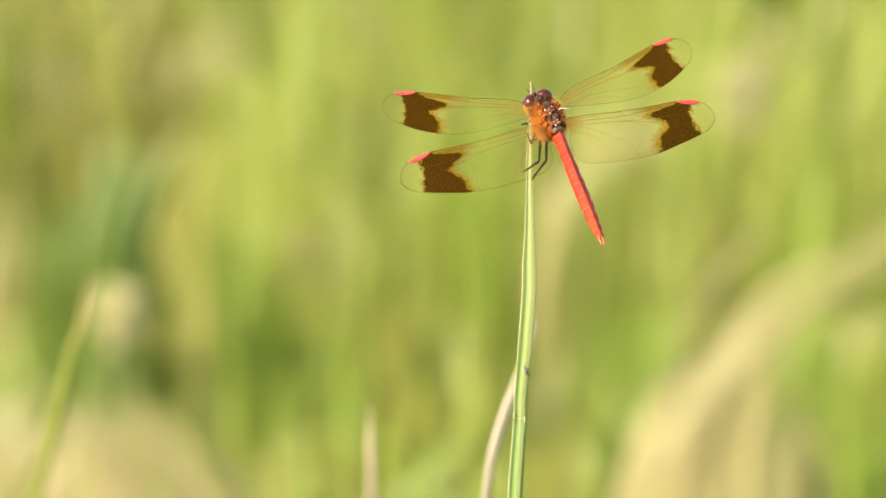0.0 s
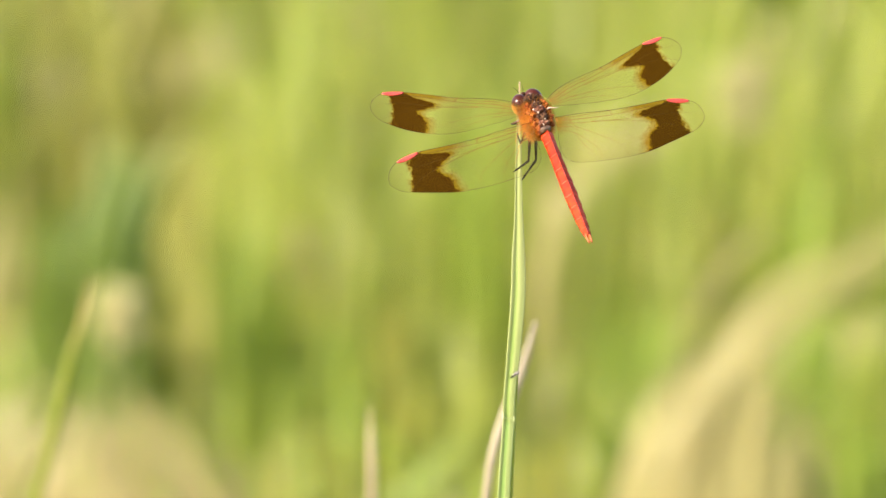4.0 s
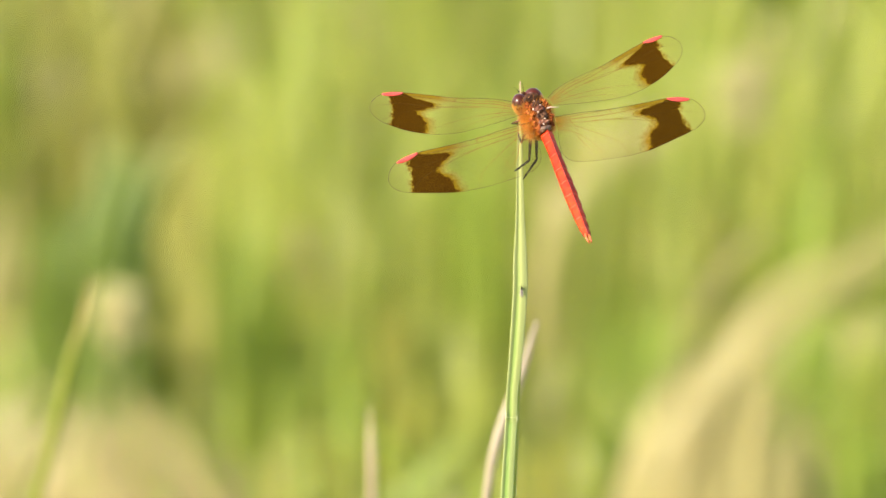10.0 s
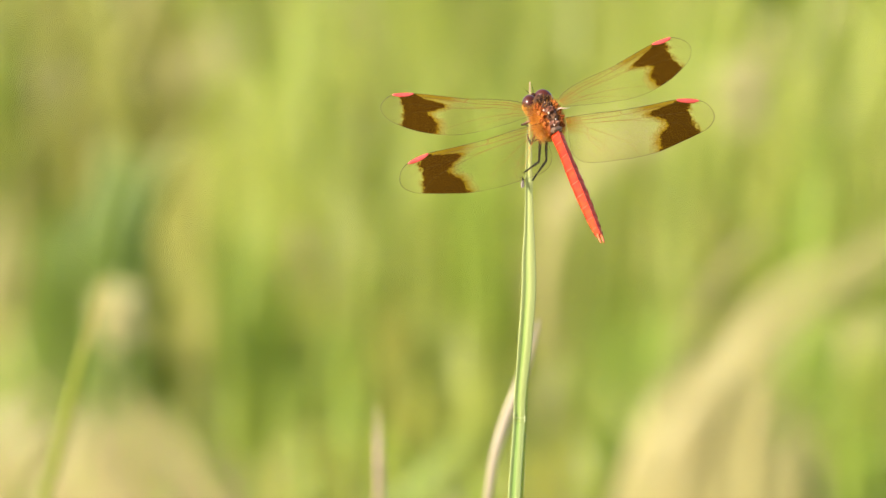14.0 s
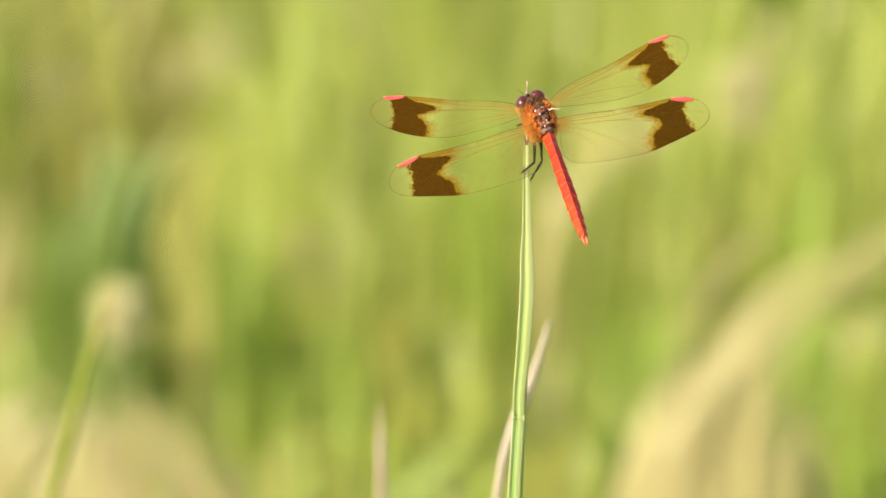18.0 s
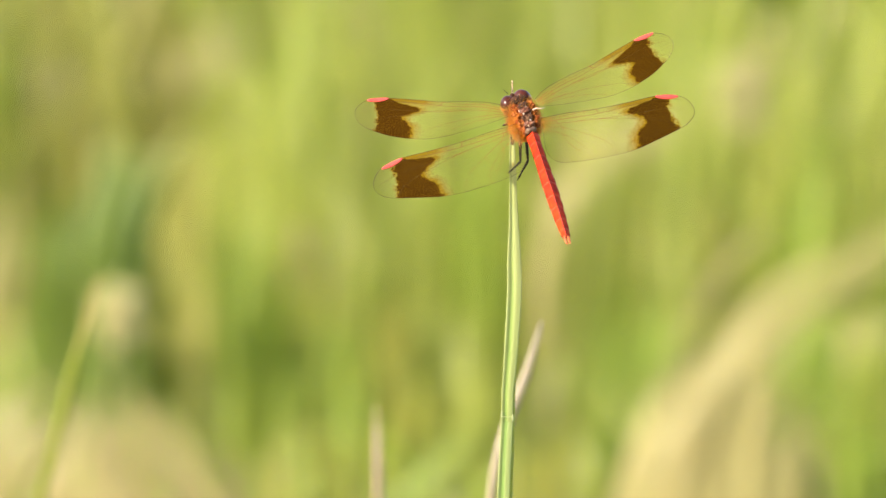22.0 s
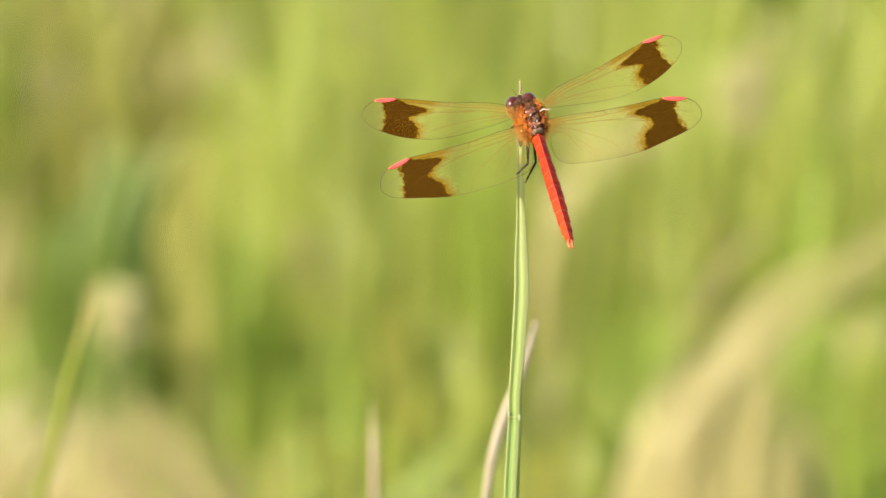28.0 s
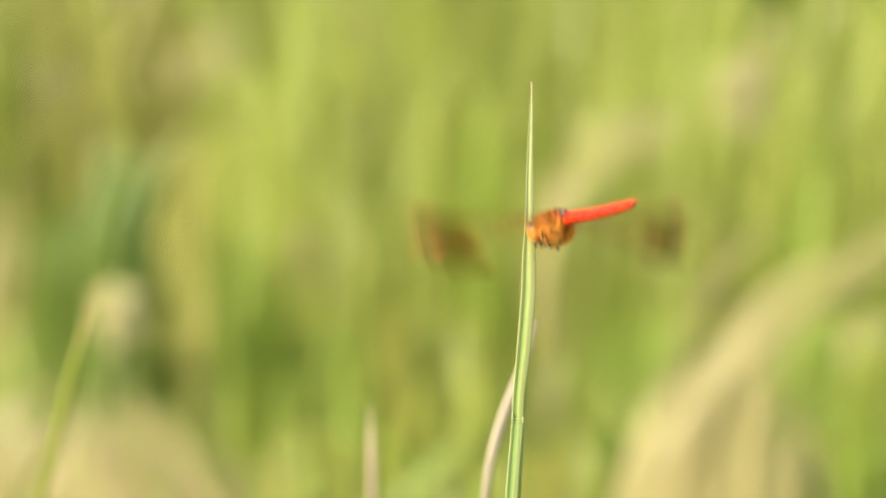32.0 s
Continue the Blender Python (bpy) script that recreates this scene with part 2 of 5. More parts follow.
# seed head colours, lightened to paint in the light lost to self-shading
HEAD_MATS = {kind: leaf_material("lightened_" + kind, [(0.0, low), (1.0, high)], 0.4, warm=(1.05, 1.0, 0.85), single=True, patch=0.5) for kind, low, high in
             (("straw", (0.44, 0.40, 0.16), (0.54, 0.48, 0.22)), ("tan", (0.48, 0.40, 0.20), (0.58, 0.50, 0.29)), ("rosy", (0.42, 0.36, 0.19), (0.52, 0.45, 0.27)))}
HEAD_LABELS = {"straw": "straw-coloured grass seed head on a thin stalk, added for a pale blurred spot", "tan": "tan ripe grass seed head on a thin stalk", "rosy": "pale rosy-grey grass seed head on a thin stalk, added for a pale blurred spot"}
m_dry = leaf_material("dry_leaf", [(0.0, (0.40, 0.32, 0.205)), (0.5, (0.45, 0.365, 0.24)), (1.0, (0.51, 0.425, 0.29))], 0.35, streak=(2500, 2500, 30), warm=(1.05, 1.0, 0.85))
m_stem = leaf_material("dry_stem", [(0.0, (0.42, 0.29, 0.18)), (1.0, (0.50, 0.37, 0.24))], 0.2, streak=(2500, 2500, 40), warm=(1.05, 1.0, 0.85))
m_lime = leaf_material("lime_leaf", [(0.0, (0.30, 0.37, 0.04)), (1.0, (0.46, 0.46, 0.10))], 0.4, streak=(1800, 1800, 20))
m_young = leaf_material("young_leaf", [(0.0, (0.19, 0.23, 0.022)), (1.0, (0.27, 0.27, 0.04))], 0.3, 0.04, streak=(1800, 1800, 20), tip=(0.142, 0.012, (0.42, 0.33, 0.12)))

m_red = skin_material("red_skin", [(0.33, (0.15, 0.006, 0.001)), (0.44, (0.36, 0.014, 0.001)), (0.55, (0.49, 0.026, 0.001)), (0.68, (0.62, 0.085, 0.006))], 900, 0.5, 0.0002, 0.0, spec=0.07)
m_mark = skin_material("dark_red_mark", [(0.3, (0.06, 0.010, 0.004)), (0.7, (0.20, 0.022, 0.008))], 1200, 0.5, 0.00004, spec=0.06)
m_keel = skin_material("pale_keel", [(0.3, (0.40, 0.025, 0.012)), (0.7, (0.50, 0.055, 0.030))], 900, 0.45, 0.00002)
m_ring = skin_material("joint_skin", [(0.3, (0.38, 0.026, 0.008)), (0.7, (0.50, 0.085, 0.035))], 1200, 0.5, 0.00002)
m_cercus = skin_material("cercus_skin", [(0.3, (0.34, 0.05, 0.015)), (0.7, (0.48, 0.12, 0.04))], 1200, 0.45, 0.00002)
m_thorax = thorax_material()
m_back = skin_material("brown_back", [(0.32, (0.020, 0.008, 0.006)), (0.47, (0.085, 0.028, 0.014)), (0.58, (0.17, 0.065, 0.034)), (0.75, (0.36, 0.20, 0.12))], 1500, 0.4, 0.00012, 0.05, spec=0.1)
m_hinge = skin_material("rust_hinge", [(0.36, (0.06, 0.012, 0.004)), (0.48, (0.21, 0.045, 0.008)), (0.66, (0.40, 0.14, 0.035))], 1700, 0.6, 0.0002, 0.0, spec=0.06)
m_dark = skin_material("dark_plate", [(0.3, (0.012, 0.006, 0.004)), (0.55, (0.060, 0.026, 0.013)), (0.72, (0.16, 0.085, 0.045))], 1300, 0.6, 0.00012, 0.0, spec=0.06)
m_collar = skin_material("grey_collar", [(0.3, (0.05, 0.025, 0.015)), (0.7, (0.20, 0.12, 0.08))], 1100, 0.5, 0.00008)
m_eye = skin_material("eye_top", [(0.3, (0.024, 0.005, 0.002)), (0.7, (0.075, 0.015, 0.006))], 2200, 0.28, 0.00001, 0.0, spec=0.22)
m_eye_low = skin_material("eye_lower", [(0.38, (0.07, 0.022, 0.006)), (0.47, (0.30, 0.12, 0.02)), (0.65, (0.52, 0.28, 0.05))], 1500, 0.35, 0.00001, 0.1)
m_face = skin_material("face_skin", [(0.3, (0.14, 0.045, 0.015)), (0.7, (0.30, 0.14, 0.045))], 900, 0.45, 0.00005)
m_leg = skin_material("leg_black", [(0.3, (0.006, 0.005, 0.004)), (0.6, (0.016, 0.011, 0.008)), (0.8, (0.07, 0.035, 0.018))], 900, 0.45, 0.00004, 0.0, spec=0.1)
m_thigh = skin_material("leg_brown", [(0.3, (0.015, 0.008, 0.006)), (0.6, (0.07, 0.028, 0.010)), (0.8, (0.22, 0.10, 0.035))], 700, 0.4, 0.00004, 0.2)
m_hair = leaf_material("hair", [(0.0, (0.30, 0.075, 0.008)), (0.35, (0.52, 0.190, 0.018)), (0.7, (0.68, 0.320, 0.050)), (1.0, (0.75, 0.500, 0.200))], 0.45, 0.02, streak=(400, 400, 400), warm=(1.1, 1.0, 0.8))
m_fuzz = leaf_material("nape_fuzz", [(0.0, (0.03, 0.014, 0.008)), (0.5, (0.11, 0.055, 0.026)), (1.0, (0.36, 0.230, 0.120))], 0.4, 0.02, streak=(400, 400, 400), warm=(1.1, 1.0, 0.85))
# whitish colour of the painted back highlights and of the real wing strap
m_pale = skin_material("highlight_and_strap", [(0.3, (0.30, 0.17, 0.10)), (0.6, (0.55, 0.42, 0.33))], 2000, 0.35, 0.00006, spec=0.3)
m_vein = vein_material()
m_rim = skin_material("brown_vein", [(0.3, (0.022, 0.010, 0.004)), (0.7, (0.07, 0.034, 0.010))], 600, 0.4, 0.00001)
m_stigma = skin_material("red_stigma", [(0.3, (0.55, 0.045, 0.035)), (0.7, (0.66, 0.09, 0.07))], 1500, 0.4, 0.00002)
m_fly_wing = skin_material("silver_wing", [(0.3, (0.13, 0.10, 0.08)), (0.7, (0.30, 0.26, 0.23))], 4000, 0.35, 0.00001, 0.1)
m_fore = wing_material("forewing_film",
                       [(0.0, 0.52), (0.2, 0.535), (0.45, 0.54), (0.57, 0.58), (0.64, 0.54), (0.74, 0.485), (0.80, 0.54), (0.86, 0.62), (1.0, 0.69)],
                       [(0.0, 0.74), (0.3, 0.735), (0.6, 0.72), (0.76, 0.735), (1.0, 0.745)])
m_hind = wing_material("hindwing_film",
                       [(0.0, 0.49), (0.15, 0.50), (0.4, 0.52), (0.56, 0.57), (0.68, 0.53), (0.78, 0.475), (0.85, 0.55), (0.91, 0.63), (1.0, 0.69)],
                       [(0.0, 0.78), (0.35, 0.755), (0.6, 0.72), (0.8, 0.72), (1.0, 0.735)], 0.85, 0.0009)


# ---- mesh helpers ----
def mesh_of(name, bm, mats, smooth=True):
    me = bpy.data.meshes.new(name)
    bm.normal_update()
    bm.to_mesh(me)
    bm.free()
    for m in mats if isinstance(mats, (list, tuple)) else [mats]:
        me.materials.append(m)
    if smooth:
        me.shade_smooth()
    return me


def part(name, bm, material, parent, label="", smooth=True):
    ob = new(name, mesh_of(name, bm, material, smooth))
    ob.parent = parent
    if label:
        ob["label"] = label
    return ob


def ring_loft(bm, rings, cap=True):
    """Skin closed rings of points, all of one count."""
    rows = [[bm.verts.new(p) for p in ring] for ring in rings]
    n = len(rows[0])
    for a, b in zip(rows, rows[1:]):
        for i in range(n):
            bm.faces.new((a[i], a[(i + 1) % n], b[(i + 1) % n], b[i]))
    if cap:
        bm.faces.new(rows[0][::-1])
        bm.faces.new(rows[-1])
    return rows


def tube(bm, points, radii, sides=6):
    """A tapered tube along points."""
    pts = [Vector(p) for p in points]
    rings = []
    for i, p in enumerate(pts):
        way = (pts[min(i + 1, len(pts) - 1)] - pts[max(i - 1, 0)]).normalized()
        side = way.cross(Vector((0.13, 0.21, 1.0) if abs(way.z) < 0.9 else (1.0, 0.2, 0.1))).normalized()
        over = way.cross(side)
        r = radii[i] if isinstance(radii, (list, tuple)) else radii
        rings.append([p + side * r * math.cos(math.tau * j / sides) + over * r * math.sin(math.tau * j / sides) for j in range(sides)])
    ring_loft(bm, rings)


def smooth_line(points, n):
    """n points on a smooth curve through the given ones."""
    p = [Vector(q) for q in points]
    p = [2 * p[0] - p[1]] + p + [2 * p[-1] - p[-2]]
    out = []
    for i in range(n):
        s = i / (n - 1) * (len(p) - 3)
        j = min(int(s), len(p) - 4)
        t = s - j
        a, b, c, d = p[j:j + 4]
        out.append(0.5 * (2 * b + (c - a) * t + (2 * a - 5 * b + 4 * c - d) * t * t + (3 * b - a - 3 * c + d) * t ** 3))
    return out


def ball(bm, centre, radii, u=16, v=10, turn=None):
    m = Matrix.Translation(centre) @ (turn or Matrix.Identity(4)) @ Matrix.Diagonal((*radii, 1))
    bmesh.ops.create_uvsphere(bm, u_segments=u, v_segments=v, radius=1.0, matrix=m)


def leaf_strip(bm, points, widths, fold=0.25, facing=None, thick=0.0):
    """A grass leaf with a fold along its middle."""
    pts = [Vector(p) for p in points]
    rows = []
    for i, p in enumerate(pts):
        way = (pts[min(i + 1, len(pts) - 1)] - pts[max(i - 1, 0)]).normalized()
        side = way.cross(facing or Vector((0, -1, 0)))
        side = side.normalized() if side.length > 1e-6 else Vector((1, 0, 0))
        out = side.cross(way)
        w = widths[i]
        rows.append([bm.verts.new(p - side * w / 2), bm.verts.new(p + out * w * fold), bm.verts.new(p + side * w / 2)])
    for a, b in zip(rows, rows[1:]):
        for j in (0, 1):
            bm.faces.new((a[j], a[j + 1], b[j + 1], b[j]))


# ---- ground and meadow ----
def ground_material():
    mat, nt, out = nodes_of("meadow_floor")
    v = mapping(nt, (1, 1, 1))
    n1 = add(nt, "ShaderNodeTexNoise", Scale=60.0, Detail=6.0)
    n2 = add(nt, "ShaderNodeTexNoise", Scale=5.0, Detail=4.0)
    for n in (n1, n2):
        nt.links.new(v, n.inputs["Vector"])
    pick = arith(nt, "ADD", arith(nt, "MULTIPLY", n1.outputs["Fac"], 0.55), arith(nt, "MULTIPLY", n2.outputs["Fac"], 0.45))
    col = ramp(nt, pick, [(0.3, (0.12, 0.14, 0.03)), (0.45, (0.24, 0.27, 0.05)), (0.55, (0.34, 0.32, 0.09)), (0.7, (0.48, 0.40, 0.18))])
    sh = add(nt, "ShaderNodeBsdfPrincipled", Roughness=0.9)
    bump = add(nt, "ShaderNodeBump", Strength=0.8, Distance=0.02)
    nt.links.new(n1.outputs["Fac"], bump.inputs["Height"])
    nt.links.new(bump.outputs[0], sh.inputs["Normal"])
    nt.links.new(col, sh.inputs["Base Color"])
    nt.links.new(sh.outputs[0], out.inputs[0])
    return mat


def build_ground():
    bm = bmesh.new()
    xs = [-2500, -400, -60, -12, -5] + [i * 0.25 for i in range(-12, 13)] + [5, 12, 60, 400, 2500]
    ys = [-2500, -400, -60, -12, -5, -3] + [i * 0.25 for i in range(-8, 25)] + [9, 16, 60, 400, 2500]
    grid = []
    for y in ys:
        row = []
        for x in xs:
            near = abs(x) < 4 and -4 < y < 8
            h = 0.02 * noise.noise((x * 1.7, y * 1.7, 0.3)) - 0.012 if near else -0.012
            row.append(bm.verts.new((x, y, h)))
        grid.append(row)
    for a, b in zip(grid, grid[1:]):
        for i in range(len(xs) - 1):
            bm.faces.new((a[i], a[i + 1], b[i + 1], b[i]))
    ob = new("ground", mesh_of("ground", bm, ground_material()))
    tagged(ob, "meadow soil under thatch of green and straw-coloured grass", "ground", kind="structure")


def grass_leaf(bm, rng, x, y, h, width, lean, curl, azimuth, n=5):
    """One leaf rooted at x, y: it rises, leans and curls over."""
    way = Vector((math.cos(azimuth), math.sin(azimuth), 0))
    pts, ws = [], []
    for i in range(n + 1):
        s = i / n
        out = lean * s + curl * s * s * s
        pts.append(Vector((x, y, -0.015)) + way * out * h + Vector((0, 0, h * (s - 0.35 * curl * s ** 4))))
        ws.append(width * (0.55 + 0.9 * s - 1.45 * s ** 4) if s < 1 else width * 0.06)
    face = Vector((rng.uniform(-0.7, 0.7), -1, 0.15)).normalized()
    leaf_strip(bm, pts, [max(w, width * 0.05) for w in ws], rng.uniform(0.05, 0.3), face)


def fan(name, label, kind, y, count, width, first, second, seed):
    """A tuft whose leaves fill the space between two side lines, rooted in the ground."""
    rng = random.Random(seed)
    root = new(name)
    cx = 0.5 * (first[0][0] + second[0][0])
    root.location = (cx, y, 0)
    tagged(root, label, "grass", "grass tufts in the meadow")
    for _ in range(count):
        u = min(1.2, max(-0.2, rng.gauss(0.5, 0.36)))
        dy = rng.gauss(0, 0.025)
        line = [Vector((a[0] + (b[0] - a[0]) * u - cx, dy, a[1] + (b[1] - a[1]) * u)) for a, b in zip(first, second)]
        pts = smooth_line(line, 3 * len(line))
        top = rng.uniform(0.62, 1.0)
        pts = pts[:max(4, round(len(pts) * top))]
        drift, bend = rng.gauss(0, 0.03), rng.gauss(0, 0.02)
        n = len(pts) - 1
        pts = [p + Vector(((drift * s + bend * s * s) * (p.z - pts[0].z), bend * s * p.z, 0)) for s, p in ((i / n, p) for i, p in enumerate(pts))]
        w = width * rng.uniform(0.7, 1.3)
        foot = 0.6 if len(first) < 6 else 0.2
        ws = [w * max(0.08, foot + (1.4 - foot) * i / n - 1.35 * (i / n) ** 4) for i in range(n + 1)]
        bm = bmesh.new()
        leaf_strip(bm, pts, ws, rng.uniform(0.05, 0.3), Vector((rng.uniform(-0.9, 0.5), -1, 0.2)).normalized())
        part("leaf", bm, TUFT_MATS[kind], root)


def seed_head(name, label, kind, x, y, z, half, tall, count, seed):
    """A loose panicle on a thin stalk: spikelets on short drooping branches."""
    rng = random.Random(seed)
    root = new(name)
    root.location = (x, y, 0)
    tagged(root, label, "grass", "seed heads in the meadow")
    bm = bmesh.new()
    tube(bm, smooth_line([(-0.004, 0, -0.012), (-0.002, 0, z * 0.6), (0, 0, z - tall), (0.001, 0, z + tall)], 12), [0.0006 - 0.00003 * i for i in range(12)], 5)
    part("stalk", bm, TUFT_MATS[kind], root)
    for _ in range(count):
        r, a = math.sqrt(rng.random()), rng.uniform(0, math.tau)
        p = Vector((half * r * math.cos(a), half * rng.gauss(0, 0.4), z + tall * r * math.sin(a)))
        d = Vector((rng.uniform(-0.6, 0.6), rng.uniform(-0.4, 0.4), 1)).normalized() * rng.uniform(0.004, 0.008)
        bm = bmesh.new()
        leaf_strip(bm, [p, p + d * 0.5, p + d], [0.0006, 0.0024, 0.0004], 0.25, Vector((rng.uniform(-1.2, 0.2), -1, 0.4)).normalized())
        part("spikelet", bm, HEAD_MATS[kind], root)


def stand(name, label, mat, xs, ys, count, heights, width, seed, lean=0.1, curl=0.12, keep=None):
    """A stand of uncounted grass over a stretch of the meadow."""
    rng = random.Random(seed)
    bm = bmesh.new()
    for _ in range(count):
        x, y = rng.uniform(*xs), rng.uniform(*ys)
        if keep and not keep(x, y):
            continue
        grass_leaf(bm, rng, x, y, rng.uniform(*heights), width * rng.uniform(0.6, 1.4), lean * rng.uniform(0, 2), curl * rng.uniform(0, 2), rng.uniform(0, math.tau), 4)
    ob = new(name, mesh_of(name, bm, mat))
    tagged(ob, label, "grass", kind="stuff")
    return ob


def build_meadow():
    stand("short_grass", "low green turf round the perch", m_green, (-0.9, 0.9), (-1.0, 0.75), 2600, (0.03, 0.075), 0.0035, 11)
    stand("low_meadow", "low yellow-green growth between the tufts", m_green, (-0.42, 0.42), (0.75, 1.9), 3200, (0.03, 0.06), 0.003, 17, 0.4)
    west, east = (lambda x, y: x < -0.03 * (y + 1.185)), (lambda x, y: x > 0.015 * (y + 1.185))
    rest = lambda x, y: not west(x, y)
    stand("meadow_grass", "tall sunlit green meadow grass", m_green, (-0.26, 0.26), (1.25, 2.2), 2800, (0.10, 0.24), 0.005, 12, keep=rest)
    stand("yellowing_grass", "olive fading meadow grass among the green", m_olive, (-0.26, 0.05), (1.2, 2.0), 1300, (0.09, 0.23), 0.004, 13, keep=west)
    stand("lime_grass", "yellow-green sunlit meadow grass", m_lime_tall, (-0.05, 0.26), (1.2, 1.8), 460, (0.09, 0.23), 0.004, 18, keep=east)
    stand("straw_grass", "straw-coloured dry stalks among the green", m_straw, (-0.26, 0.26), (1.3, 2.0), 300, (0.08, 0.22), 0.0024, 44)
    stand("thin_grass", "thin yellow-green grass blades in the sun", m_lime_tall, (-0.16, 0.16), (0.95, 1.3), 420, (0.09, 0.21), 0.0019, 29, 0.08, 0.1, keep=rest)
    side = lambda x, y: not (abs(x) < 0.4 and -1.7 < y < 2.4)
    stand("outer_grass", "green and yellowing grass across the open meadow", m_green, (-2.6, 2.6), (-2.6, 5.5), 13000, (0.08, 0.26), 0.009, 15, keep=side)
    far = lambda x, y: abs(x) > 2.6 or y > 5.5 or y < -2.6
    stand("far_grass", "distant pale green grass across the open meadow", m_green, (-8, 8), (-7, 14), 14000, (0.12, 0.30), 0.022, 16, keep=far)
    for i, (kind, y, count, width, first, second) in enumerate(FANS):
        fan("dry_grass_tuft" if kind in ("straw", "tan") else "grass_tuft", TUFT_LABELS[kind], kind, y, count, width, first, second, 40 + i)
    for i, (kind, x, y, z, half, tall, count) in enumerate(HEADS):
        seed_head("seed_head", HEAD_LABELS[kind], kind, x, y, z, half, tall, count, 140 + i)


